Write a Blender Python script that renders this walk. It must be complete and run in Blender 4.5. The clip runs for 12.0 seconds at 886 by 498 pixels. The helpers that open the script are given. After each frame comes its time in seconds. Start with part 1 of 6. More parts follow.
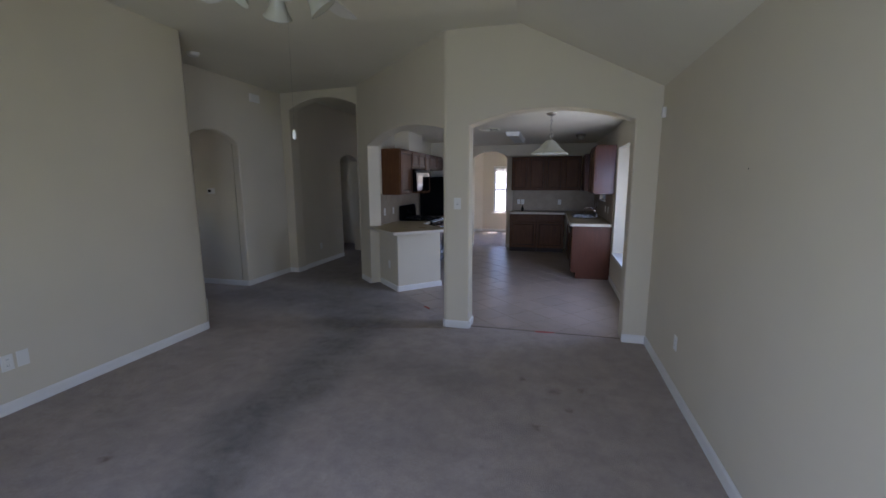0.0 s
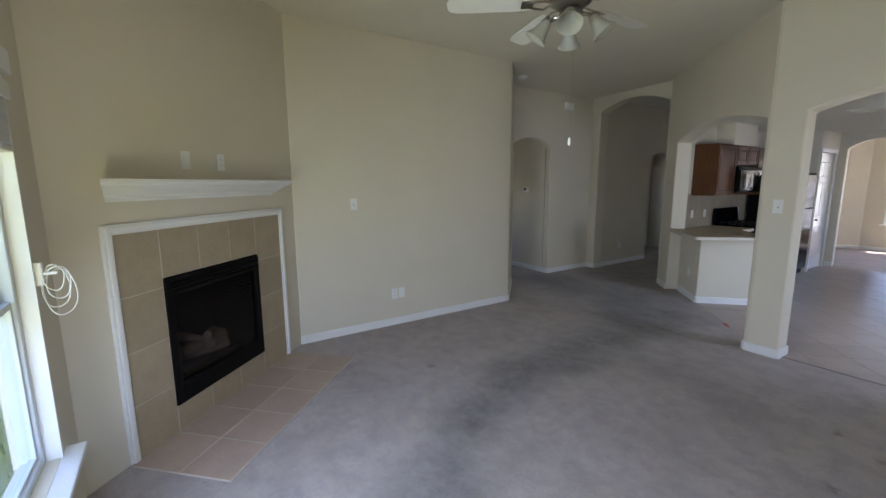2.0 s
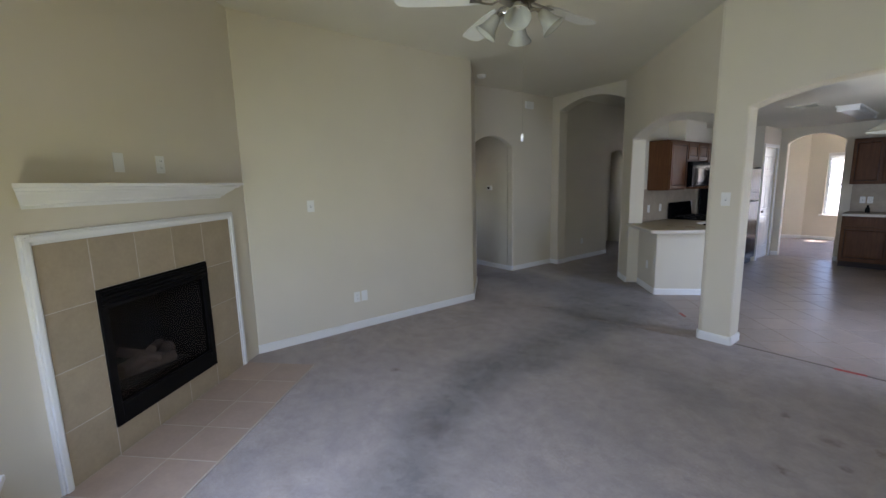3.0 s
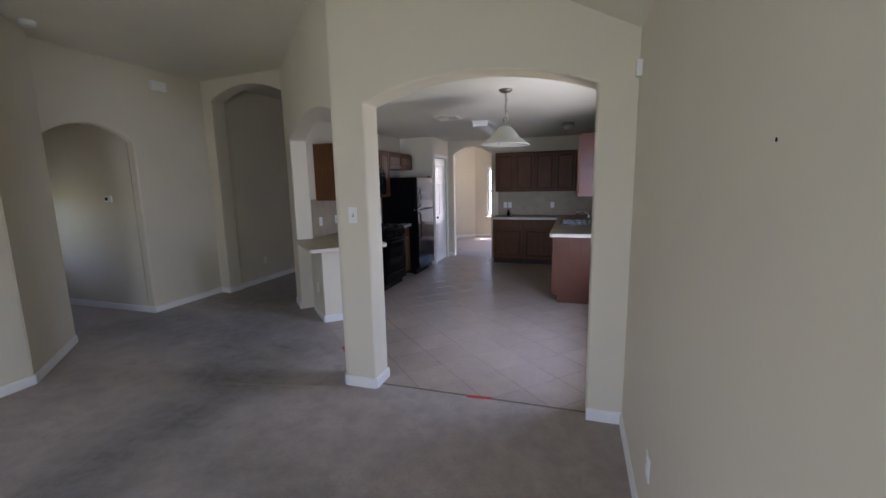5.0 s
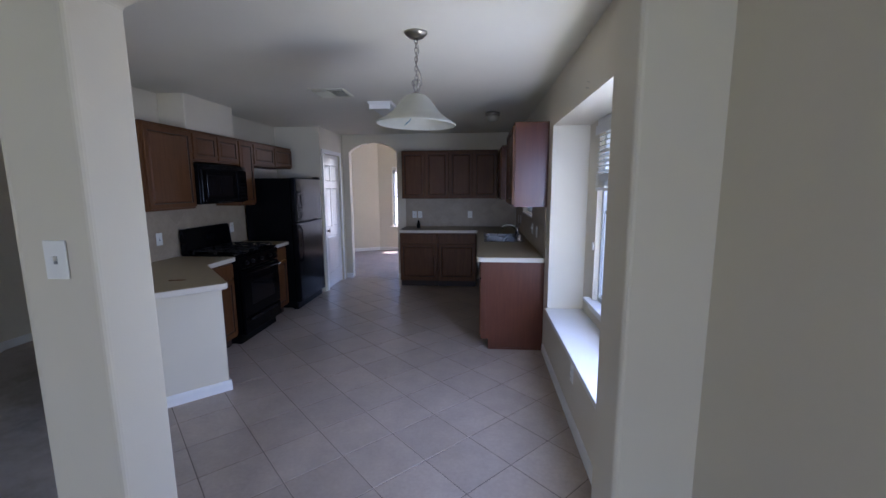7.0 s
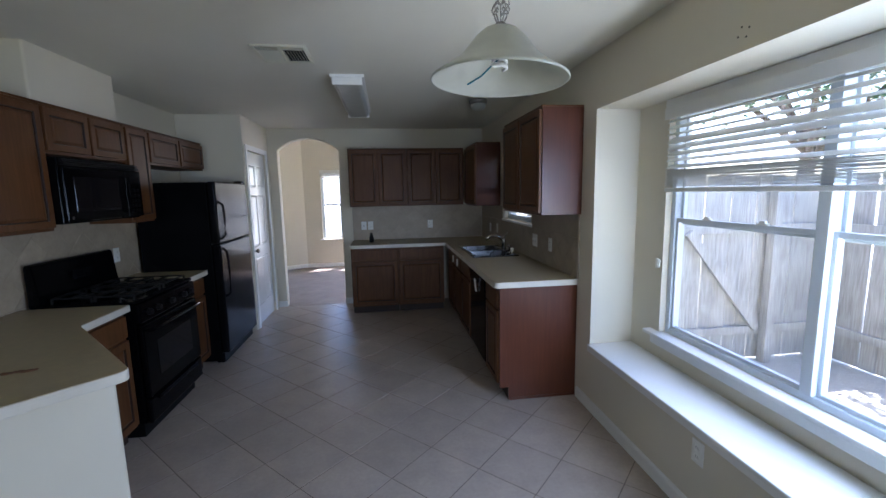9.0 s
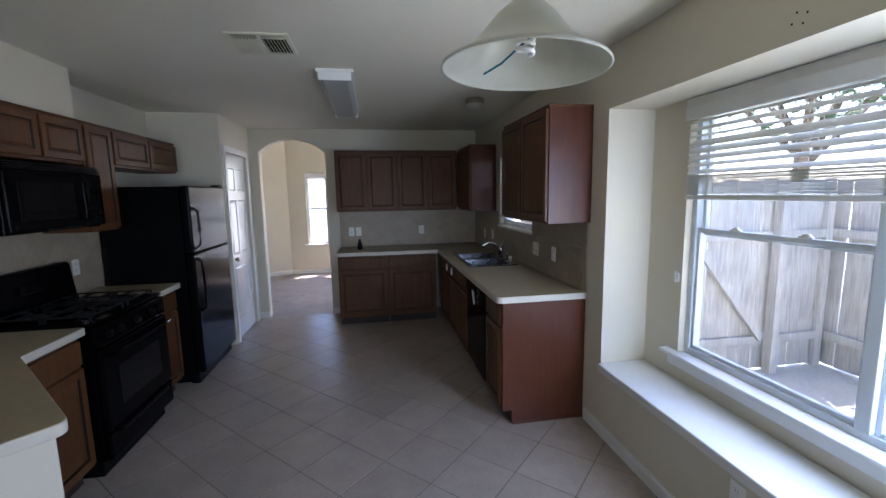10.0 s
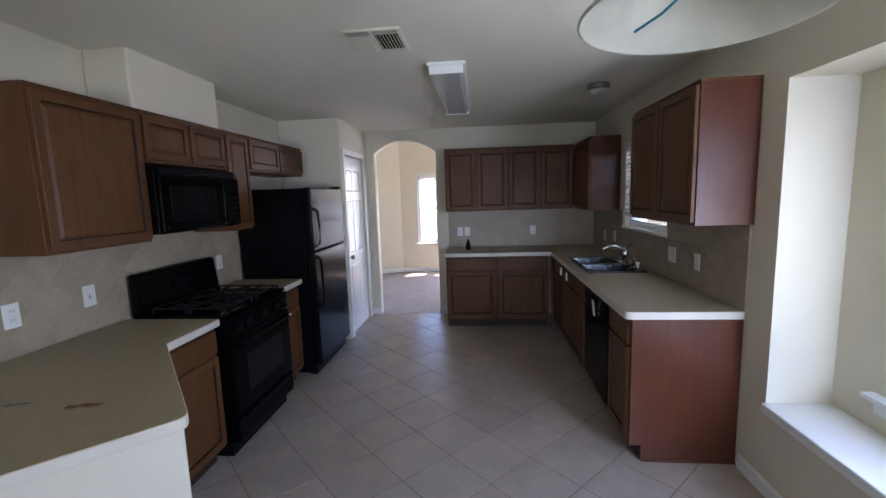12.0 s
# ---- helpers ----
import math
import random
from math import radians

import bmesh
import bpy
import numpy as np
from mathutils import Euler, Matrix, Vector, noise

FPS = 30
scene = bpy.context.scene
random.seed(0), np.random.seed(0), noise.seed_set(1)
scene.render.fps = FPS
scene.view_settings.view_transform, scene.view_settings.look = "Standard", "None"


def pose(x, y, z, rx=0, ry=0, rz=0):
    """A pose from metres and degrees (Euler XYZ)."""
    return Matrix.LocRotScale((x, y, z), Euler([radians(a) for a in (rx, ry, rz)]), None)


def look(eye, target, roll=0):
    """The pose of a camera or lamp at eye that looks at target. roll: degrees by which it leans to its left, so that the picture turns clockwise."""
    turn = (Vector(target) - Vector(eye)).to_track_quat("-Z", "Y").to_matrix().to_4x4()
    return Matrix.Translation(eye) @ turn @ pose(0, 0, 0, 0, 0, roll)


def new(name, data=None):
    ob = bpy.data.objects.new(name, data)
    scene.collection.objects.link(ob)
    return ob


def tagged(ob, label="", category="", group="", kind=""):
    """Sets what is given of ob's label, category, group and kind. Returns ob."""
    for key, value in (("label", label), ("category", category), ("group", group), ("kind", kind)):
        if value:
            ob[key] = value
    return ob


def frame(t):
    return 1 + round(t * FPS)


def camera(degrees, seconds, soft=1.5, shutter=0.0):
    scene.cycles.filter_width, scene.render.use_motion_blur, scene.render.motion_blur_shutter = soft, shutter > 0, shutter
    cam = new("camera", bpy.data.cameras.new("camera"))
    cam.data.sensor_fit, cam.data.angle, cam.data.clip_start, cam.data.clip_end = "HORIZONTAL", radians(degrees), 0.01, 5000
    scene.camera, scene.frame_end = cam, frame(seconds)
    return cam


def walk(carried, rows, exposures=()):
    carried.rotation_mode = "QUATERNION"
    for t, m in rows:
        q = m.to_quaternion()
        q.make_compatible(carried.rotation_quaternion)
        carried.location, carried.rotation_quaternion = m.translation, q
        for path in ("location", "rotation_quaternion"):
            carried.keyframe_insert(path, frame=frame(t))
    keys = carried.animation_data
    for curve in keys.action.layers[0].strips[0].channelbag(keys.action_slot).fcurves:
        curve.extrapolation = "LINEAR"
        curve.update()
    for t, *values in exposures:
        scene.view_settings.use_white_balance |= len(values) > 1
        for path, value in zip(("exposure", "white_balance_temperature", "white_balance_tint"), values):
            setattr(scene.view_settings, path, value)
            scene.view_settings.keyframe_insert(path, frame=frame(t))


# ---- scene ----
cam = camera(94, 12.0)
PATH = [
    (0, (-0.937, -4.260, 1.588), (-1.440, -2.351, 1.267), -0.26),
    (0.5, (-0.703, -4.296, 1.595), (-1.675, -2.577, 1.277), -0.82),
    (1, (-0.492, -4.287, 1.584), (-1.816, -2.821, 1.271), -0.51),
    (1.5, (-0.464, -4.354, 1.575), (-2.048, -3.175, 1.261), -0.30),
    (2, (-0.498, -4.449, 1.577), (-2.145, -3.358, 1.264), -0.32),
    (2.5, (-0.522, -4.458, 1.567), (-2.157, -3.351, 1.254), -0.70),
    (4.5, (-0.339, -3.202, 1.559), (-1.222, -1.435, 1.246), -1.51),
    (5, (-0.325, -2.723, 1.584), (-0.932, -0.843, 1.268), -1.15),
    (5.5, (-0.333, -2.252, 1.574), (-0.767, -0.326, 1.255), -0.73),
    (6, (-0.336, -1.822, 1.572), (-0.642, 0.129, 1.257), -0.86),
    (6.5, (-0.395, -1.444, 1.586), (-0.624, 0.519, 1.277), -0.40),
    (7, (-0.620, -1.135, 1.576), (-0.793, 0.835, 1.277), -0.32),
    (9, (-1.385, -0.088, 1.567), (-1.122, 1.875, 1.291), -1.13),
    (9.5, (-1.397, 0.090, 1.586), (-1.070, 2.044, 1.313), -1.30),
    (10, (-1.424, 0.185, 1.594), (-1.095, 2.140, 1.328), -1.01),
    (10.5, (-1.475, 0.217, 1.600), (-1.539, 2.200, 1.345), -0.58),
    (11, (-1.521, 0.212, 1.590), (-1.929, 2.154, 1.340), -0.40),
    (11.5, (-1.516, 0.296, 1.588), (-2.080, 2.198, 1.335), -1.33),
    (12, (-1.436, 0.407, 1.591), (-1.622, 2.382, 1.333), -1.82),
]
walk(cam, [(t, look(eye, target, roll)) for t, eye, target, roll in PATH],
     exposures=[(0.0, 2.12, 5700, 34), (0.8, 2.35, 5950, 32), (1.5, 2.66, 6000, 30), (2.5, 2.78, 5900, 30), (4.5, 2.75, 5980, 36), (5.5, 2.70, 5880, 36),
                (7.0, 2.55, 5450, 36), (9.0, 2.72, 5550, 26), (9.5, 2.77, 5700, 27), (10.0, 2.78, 5700, 28), (10.5, 2.87, 5800, 30), (11.0, 2.93, 6000, 31), (11.5, 3.08, 5950, 32), (12.0, 3.20, 5750, 31)])

# world and sun
world = bpy.data.worlds.new("sky")
scene.world = world
world.use_nodes = True
wn = world.node_tree.nodes
sky = wn.new("ShaderNodeTexSky")
sky.sky_type = 'NISHITA'
sky.sun_disc = False
SUN_EL, SUN_AZ = radians(66), radians(26)
sky.sun_elevation, sky.sun_rotation = SUN_EL, SUN_AZ
world.node_tree.links.new(sky.outputs[0], wn["Background"].inputs[0])
wn["Background"].inputs[1].default_value = 0.15
sun = new("sun", bpy.data.lights.new("sun", 'SUN'))
sun.data.energy, sun.data.angle, sun.data.color = 5.0, radians(0.5), (1.0, 0.95, 0.86)
away = Vector((math.sin(SUN_AZ) * math.cos(SUN_EL), math.cos(SUN_AZ) * math.cos(SUN_EL), math.sin(SUN_EL)))
sun.matrix_world = look(away * 30, (0, 0, 0))


def sky_lamp(name, at, toward, wide, high, watts, colour=(0.56, 0.77, 1.0)):
    """An area lamp added in part of a window's opening to stand in for entering daylight."""
    lamp = new(name, bpy.data.lights.new(name, 'AREA'))
    lamp.data.shape, lamp.data.size, lamp.data.size_y = 'RECTANGLE', wide, high
    lamp.data.energy, lamp.data.color = watts, colour
    lamp.matrix_world = look(at, toward)


# lawn and yard lamps are added, tinted upward light imitating bounce off sunlit ground
sky_lamp("sky_light_living", (-1.45, -4.97, 1.20), (-1.40, -2.6, -0.8), 0.82, 1.5, 10.0)
sky_lamp("lawn_light_living", (-1.45, -4.965, 0.75), (-2.0, -2.2, 3.4), 0.82, 0.6, 3.0, (0.98, 1.0, 0.45))
sky_lamp("sky_light_bay", (0.35, 0.68, 1.33), (-1.8, 3.0, 0.1), 0.44, 1.2, 5.4)
sky_lamp("yard_light_bay", (0.345, 0.68, 1.0), (-1.6, 1.6, 3.0), 0.44, 0.6, 1.4, (1.0, 1.0, 0.5))


# ---- materials ----
def shader(name, rough=0.5, metal=0.0):
    m = bpy.data.materials.new(name)
    m.use_nodes = True
    t = m.node_tree
    b = t.nodes["Principled BSDF"]
    b.inputs["Roughness"].default_value, b.inputs["Metallic"].default_value = rough, metal
    return m, t, b


def node(t, kind, **values):
    n = t.nodes.new(kind)
    for k, v in values.items():
        n.inputs[k.replace("_", " ")].default_value = v
    return n


def noise_tex(t, co, scale, detail=4.0, rough=0.55):
    n = node(t, "ShaderNodeTexNoise", Scale=scale, Detail=detail, Roughness=rough)
    t.links.new(co, n.inputs["Vector"])
    return n.outputs["Fac"]


def ramp(t, fac, stops):
    r = t.nodes.new("ShaderNodeValToRGB")
    e = r.color_ramp.elements
    while len(e) < len(stops):
        e.new(0.5)
    for k, (p, c) in zip(e, stops):
        k.position, k.color = p, (*c, 1)
    t.links.new(fac, r.inputs["Fac"])
    return r.outputs["Color"]


def mixed(t, fac, a, b, how='MIX'):
    m = t.nodes.new("ShaderNodeMix")
    m.data_type, m.blend_type = 'RGBA', how
    for sock, v in ((m.inputs[0], fac), (m.inputs[6], a), (m.inputs[7], b)):
        if isinstance(v, (int, float)):
            sock.default_value = v
        elif isinstance(v, tuple):
            sock.default_value = (*v, 1)
        else:
            t.links.new(v, sock)
    return m.outputs[2]


def bumped(t, b, height, strength, distance):
    n = node(t, "ShaderNodeBump", Strength=strength, Distance=distance)
    t.links.new(height, n.inputs["Height"])
    t.links.new(n.outputs[0], b.inputs["Normal"])


def math_node(t, how, a, b=0.0):
    n = t.nodes.new("ShaderNodeMath")
    n.operation = how
    for sock, v in zip(n.inputs, (a, b)):
        if isinstance(v, (int, float)):
            sock.default_value = v
        else:
            t.links.new(v, sock)
    return n.outputs[0]


def position(t):
    return t.nodes.new("ShaderNodeNewGeometry").outputs["Position"]


def local(t):
    return t.nodes.new("ShaderNodeTexCoord").outputs["Object"]


def speckled(name, base, spread=0.06, scale=6.0, fine=120.0, rough=0.5, metal=0.0, bump=0.1, depth=0.002, rough_var=0.08, world_space=True, spec=0.5):
    """A surface with broad and fine variation of its tone, and fine relief."""
    m, t, b = shader(name, rough, metal)
    co = position(t) if world_space else local(t)
    broad, fine_n = noise_tex(t, co, scale, 3), noise_tex(t, co, fine, 2)
    lo, hi = tuple(c * (1 - spread) for c in base), tuple(min(1, c * (1 + spread)) for c in base)
    col = ramp(t, broad, [(0.3, lo), (0.7, hi)])
    col = mixed(t, 0.25, col, ramp(t, fine_n, [(0.3, lo), (0.7, hi)]), 'MIX')
    t.links.new(col, b.inputs["Base Color"])
    r = node(t, "ShaderNodeMapRange", To_Min=max(0.02, rough - rough_var), To_Max=min(1, rough + rough_var))
    t.links.new(broad, r.inputs["Value"])
    t.links.new(r.outputs[0], b.inputs["Roughness"])
    b.inputs["Specular IOR Level"].default_value = spec
    if bump:
        bumped(t, b, fine_n, bump, depth)
    return m


def paint(name, base, rough=0.6):
    """Rolled wall paint on textured drywall with faint scuffs."""
    m, t, b = shader(name, rough)
    co = position(t)
    broad = noise_tex(t, co, 1.3, 4)
    scuff = noise_tex(t, co, 7.0, 6, 0.7)
    col = ramp(t, broad, [(0.3, tuple(c * 0.965 for c in base)), (0.7, tuple(min(1, c * 1.02) for c in base))])
    col = mixed(t, ramp(t, scuff, [(0.66, (0, 0, 0)), (0.80, (0.10, 0.10, 0.10))]), col, tuple(c * 0.75 for c in base))
    t.links.new(col, b.inputs["Base Color"])
    peel = noise_tex(t, co, 110.0, 3, 0.5)
    bumped(t, b, peel, 0.10, 0.002)
    return m


WALL = paint("wall_paint", (0.665, 0.605, 0.475), 0.62)
CEIL = paint("ceiling_paint", (0.73, 0.69, 0.57), 0.8)
TRIM = speckled("trim_paint", (0.78, 0.77, 0.73), 0.03, 4, 60, 0.38, bump=0.05)
DOORPAINT = speckled("door_enamel", (0.78, 0.77, 0.74), 0.03, 4, 60, 0.22, bump=0.05)
PLATE = speckled("white_plastic", (0.80, 0.79, 0.74), 0.02, 10, 200, 0.35, bump=0.0)
GREYSLOT = speckled("grey_plastic", (0.22, 0.22, 0.21), 0.05, 20, 200, 0.4, bump=0.0)
VINYL = speckled("window_vinyl", (0.62, 0.66, 0.68), 0.04, 5, 90, 0.4, bump=0.03)
VENT = speckled("vent_enamel", (0.68, 0.65, 0.50), 0.04, 8, 90, 0.5, bump=0.03)
SLAT = speckled("blind_slat", (0.74, 0.73, 0.68), 0.03, 8, 90, 0.42, bump=0.03)
BLACK = speckled("black_enamel", (0.0025, 0.0025, 0.003), 0.2, 5, 150, 0.13, bump=0.02, depth=0.001, rough_var=0.04, spec=0.08)
BLACKMATT = speckled("black_matt", (0.005, 0.0045, 0.0045), 0.2, 8, 200, 0.5, bump=0.02, spec=0.09)
FRIDGE = speckled("fridge_black", (0.005, 0.005, 0.0055), 0.2, 5, 380, 0.13, bump=0.10, depth=0.0012, rough_var=0.05, spec=0.025)
DARKGLASS = speckled("dark_glass", (0.006, 0.006, 0.007), 0.1, 3, 60, 0.05, bump=0.0, rough_var=0.02, spec=0.28)
CASTIRON = speckled("cast_iron", (0.009, 0.0085, 0.008), 0.3, 20, 300, 0.65, bump=0.4, spec=0.3)
STEEL = speckled("brushed_steel", (0.09, 0.09, 0.09), 0.08, 9, 250, 0.28, 1.0, bump=0.03)
CHROME = speckled("chrome", (0.62, 0.62, 0.63), 0.04, 12, 100, 0.12, 1.0, bump=0.0)
NICKEL = speckled("brushed_nickel", (0.36, 0.33, 0.28), 0.08, 12, 120, 0.32, 1.0, bump=0.02)
LAMINATE = speckled("laminate_beige", (0.36, 0.29, 0.175), 0.10, 25, 420, 0.48, bump=0.02)
LAMEDGE = speckled("laminate_edge", (0.60, 0.55, 0.46), 0.04, 12, 200, 0.4, bump=0.02)
REDTAPE = speckled("red_tape", (0.42, 0.045, 0.03), 0.12, 30, 200, 0.5, bump=0.1)
RUST = speckled("torn_paper_brown", (0.16, 0.075, 0.035), 0.5, 40, 160, 0.8, bump=0.3)
GREYSCRAP = speckled("grey_scrap", (0.20, 0.18, 0.13), 0.2, 40, 160, 0.8, bump=0.3)
LOG = speckled("ceramic_log", (0.10, 0.07, 0.05), 0.4, 18, 90, 0.9, bump=0.5, depth=0.01)
BLUETUBE = speckled("teal_plastic", (0.006, 0.15, 0.22), 0.1, 20, 100, 0.4, bump=0.0)
CFL = speckled("lamp_tube_white", (0.82, 0.81, 0.77), 0.02, 20, 100, 0.35, bump=0.0)
FANWHITE = speckled("fan_blade_white", (0.72, 0.70, 0.63), 0.04, 5, 70, 0.45, bump=0.05)


def milk_glass(name, base, trans):
    m, t, b = shader(name, 0.3)
    co = local(t)
    cloud = noise_tex(t, co, 14.0, 4)
    t.links.new(ramp(t, cloud, [(0.3, tuple(c * 0.86 for c in base)), (0.7, base)]), b.inputs["Base Color"])
    tr = node(t, "ShaderNodeBsdfTranslucent", Color=(*base, 1))
    mx = node(t, "ShaderNodeMixShader", Fac=trans)
    t.links.new(b.outputs[0], mx.inputs[1])
    t.links.new(tr.outputs[0], mx.inputs[2])
    t.links.new(mx.outputs[0], t.nodes["Material Output"].inputs[0])
    return m


MILK = milk_glass("frosted_glass", (0.64, 0.63, 0.54), 0.42)
TUBECOVER = milk_glass("light_diffuser", (0.74, 0.74, 0.69), 0.3)


def clear_glass(name="window_glass", tint=(0.93, 0.95, 0.95, 1)):
    m, t, b = shader(name, 0.02)
    tp = node(t, "ShaderNodeBsdfTransparent", Color=tint)
    gl = node(t, "ShaderNodeBsdfGlossy", Roughness=0.03)
    lw = node(t, "ShaderNodeLayerWeight", Blend=0.5)
    gloss = math_node(t, 'ADD', math_node(t, 'MULTIPLY', math_node(t, 'POWER', lw.outputs["Facing"], 5.0), 0.7), 0.025)
    mx = t.nodes.new("ShaderNodeMixShader")
    for a, c in ((gloss, mx.inputs[0]), (tp.outputs[0], mx.inputs[1]), (gl.outputs[0], mx.inputs[2]), (mx.outputs[0], t.nodes["Material Output"].inputs[0])):
        t.links.new(a, c)
    return m


GLASS = clear_glass()
SMOKED = clear_glass("smoked_glass", (0.80, 0.78, 0.76, 1))


def wood(name, dark, light, rough=0.36, upright=True, scale=1.0, spec=0.25):
    """Stained maple: long grain with blotchy stain."""
    m, t, b = shader(name, rough)
    mp = node(t, "ShaderNodeMapping", Scale=(26 * scale, 26 * scale, 1.6 * scale) if upright else (1.6 * scale, 26 * scale, 26 * scale))
    t.links.new(position(t), mp.inputs[0])
    grain = noise_tex(t, mp.outputs[0], 2.0, 6, 0.6)
    blotch = noise_tex(t, position(t), 3.5, 4)
    col = ramp(t, grain, [(0.25, dark), (0.75, light)])
    col = mixed(t, ramp(t, blotch, [(0.35, (0.0, 0.0, 0.0)), (0.75, (0.45, 0.45, 0.45))]), col, tuple(c * 0.62 for c in dark))
    t.links.new(col, b.inputs["Base Color"])
    bumped(t, b, grain, 0.06, 0.001)
    b.inputs["Specular IOR Level"].default_value = spec
    return m


OAK = wood("stained_maple", (0.090, 0.034, 0.011), (0.150, 0.062, 0.022), 0.44)
OAKSIDE = wood("stained_side_panel", (0.082, 0.022, 0.009), (0.120, 0.035, 0.015), 0.33, spec=0.42)
GLAZE = speckled("groove_glaze", (0.022, 0.009, 0.005), 0.2, 9, 120, 0.55)
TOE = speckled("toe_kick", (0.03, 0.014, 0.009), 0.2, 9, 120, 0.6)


def tile_mat(name, base, spread, rough, cloud=5.0):
    m, t, b = shader(name, rough)
    co = position(t)
    info = t.nodes.new("ShaderNodeObjectInfo")
    n1, n2 = noise_tex(t, co, cloud, 6, 0.65), noise_tex(t, co, 45, 4)
    lo, hi = tuple(c * (1 - spread) for c in base), tuple(c * (1 + spread) for c in base)
    col = ramp(t, n1, [(0.3, lo), (0.7, hi)])
    col = mixed(t, 0.3, col, ramp(t, n2, [(0.35, lo), (0.65, hi)]))
    tone = node(t, "ShaderNodeMapRange", To_Min=0.93, To_Max=1.06)
    t.links.new(info.outputs["Random"], tone.inputs["Value"])
    hsv = t.nodes.new("ShaderNodeHueSaturation")
    t.links.new(tone.outputs[0], hsv.inputs["Value"])
    t.links.new(col, hsv.inputs["Color"])
    t.links.new(hsv.outputs[0], b.inputs["Base Color"])
    r = node(t, "ShaderNodeMapRange", To_Min=rough - 0.06, To_Max=rough + 0.12)
    t.links.new(n1, r.inputs["Value"])
    t.links.new(r.outputs[0], b.inputs["Roughness"])
    bumped(t, b, n2, 0.12, 0.002)
    return m


FLOORTILE = tile_mat("floor_tile_ceramic", (0.37, 0.300, 0.245), 0.16, 0.32)
SPLASHTILE = tile_mat("backsplash_tile_ceramic", (0.37, 0.30, 0.215), 0.14, 0.4, 9)
FIRETILE = tile_mat("surround_tile_ceramic", (0.36, 0.285, 0.185), 0.12, 0.42, 7)
HEARTHTILE = tile_mat("hearth_tile_ceramic", (0.40, 0.295, 0.225), 0.10, 0.5, 7)
GROUT = speckled("grout_floor", (0.175, 0.14, 0.115), 0.2, 5, 160, 0.9, bump=0.3)
GROUTSPLASH = speckled("grout_backsplash", (0.375, 0.307, 0.222), 0.1, 9, 160, 0.9, bump=0.3)
GROUTLIGHT = speckled("grout_light", (0.52, 0.45, 0.36), 0.1, 9, 160, 0.9, bump=0.3)


def carpet_mat():
    m, t, b = shader("carpet_pile", 0.95)
    co = position(t)
    pile = noise_tex(t, co, 260, 3, 0.7)
    tuft = noise_tex(t, co, 55, 4, 0.7)
    patch = noise_tex(t, co, 2.6, 5, 0.6)
    base = ramp(t, patch, [(0.3, (0.33, 0.265, 0.215)), (0.7, (0.55, 0.455, 0.38))])
    base = mixed(t, 0.45, base, ramp(t, tuft, [(0.3, (0.21, 0.17, 0.145)), (0.7, (0.50, 0.415, 0.36))]))
    base = mixed(t, 0.3, base, ramp(t, pile, [(0.3, (0.17, 0.135, 0.115)), (0.7, (0.54, 0.45, 0.39))]))
    nap = noise_tex(t, co, 6.5, 6, 0.75)
    base = mixed(t, ramp(t, nap, [(0.42, (0, 0, 0)), (0.64, (0.54, 0.54, 0.54))]), base, (0.23, 0.185, 0.155))
    # trodden lane from the room's middle to the halls, soiled
    sep = t.nodes.new("ShaderNodeSeparateXYZ")
    t.links.new(co, sep.inputs[0])
    wob = noise_tex(t, co, 1.1, 5, 0.6)
    wob2 = math_node(t, 'MULTIPLY', math_node(t, 'SUBTRACT', wob, 0.5), 0.7)
    dirt = None
    for (x0, y0, x1, y1, wide, much) in LANES:
        dx, dy = x1 - x0, y1 - y0
        ll = math.hypot(dx, dy)
        ux, uy = dx / ll, dy / ll
        px, py = math_node(t, 'SUBTRACT', sep.outputs[0], x0), math_node(t, 'SUBTRACT', sep.outputs[1], y0)
        along = math_node(t, 'ADD', math_node(t, 'MULTIPLY', px, ux), math_node(t, 'MULTIPLY', py, uy))
        across = math_node(t, 'ABSOLUTE', math_node(t, 'ADD', math_node(t, 'SUBTRACT', math_node(t, 'MULTIPLY', px, uy), math_node(t, 'MULTIPLY', py, ux)), wob2))
        over = math_node(t, 'MAXIMUM', math_node(t, 'SUBTRACT', math_node(t, 'ABSOLUTE', math_node(t, 'SUBTRACT', along, ll / 2)), ll / 2), 0.0)
        d = math_node(t, 'SQRT', math_node(t, 'ADD', math_node(t, 'MULTIPLY', across, across), math_node(t, 'MULTIPLY', over, over)))
        mr = node(t, "ShaderNodeMapRange", From_Min=0.0, From_Max=wide * 1.35, To_Min=much * 1.05, To_Max=0.0)
        mr.interpolation_type = 'SMOOTHERSTEP'
        t.links.new(d, mr.inputs["Value"])
        dirt = mr.outputs[0] if dirt is None else math_node(t, 'MAXIMUM', dirt, mr.outputs[0])
    mott = noise_tex(t, co, 12, 6, 0.75)
    dirt = math_node(t, 'MULTIPLY', dirt, math_node(t, 'ADD', math_node(t, 'MULTIPLY', mott, 1.5), 0.2))
    worn = noise_tex(t, co, 3.4, 5, 0.7)
    dirt = math_node(t, 'MULTIPLY', dirt, math_node(t, 'ADD', math_node(t, 'MULTIPLY', worn, 1.6), 0.1))
    base = mixed(t, dirt, base, (0.052, 0.046, 0.038))
    spots = noise_tex(t, co, 5.2, 3, 0.6)
    base = mixed(t, ramp(t, spots, [(0.70, (0, 0, 0)), (0.78, (0.45, 0.45, 0.45))]), base, (0.10, 0.075, 0.05))
    frayed = math_node(t, 'MULTIPLY', math_node(t, 'SUBTRACT', noise_tex(t, co, 22, 4, 0.7), 0.5), 0.16)
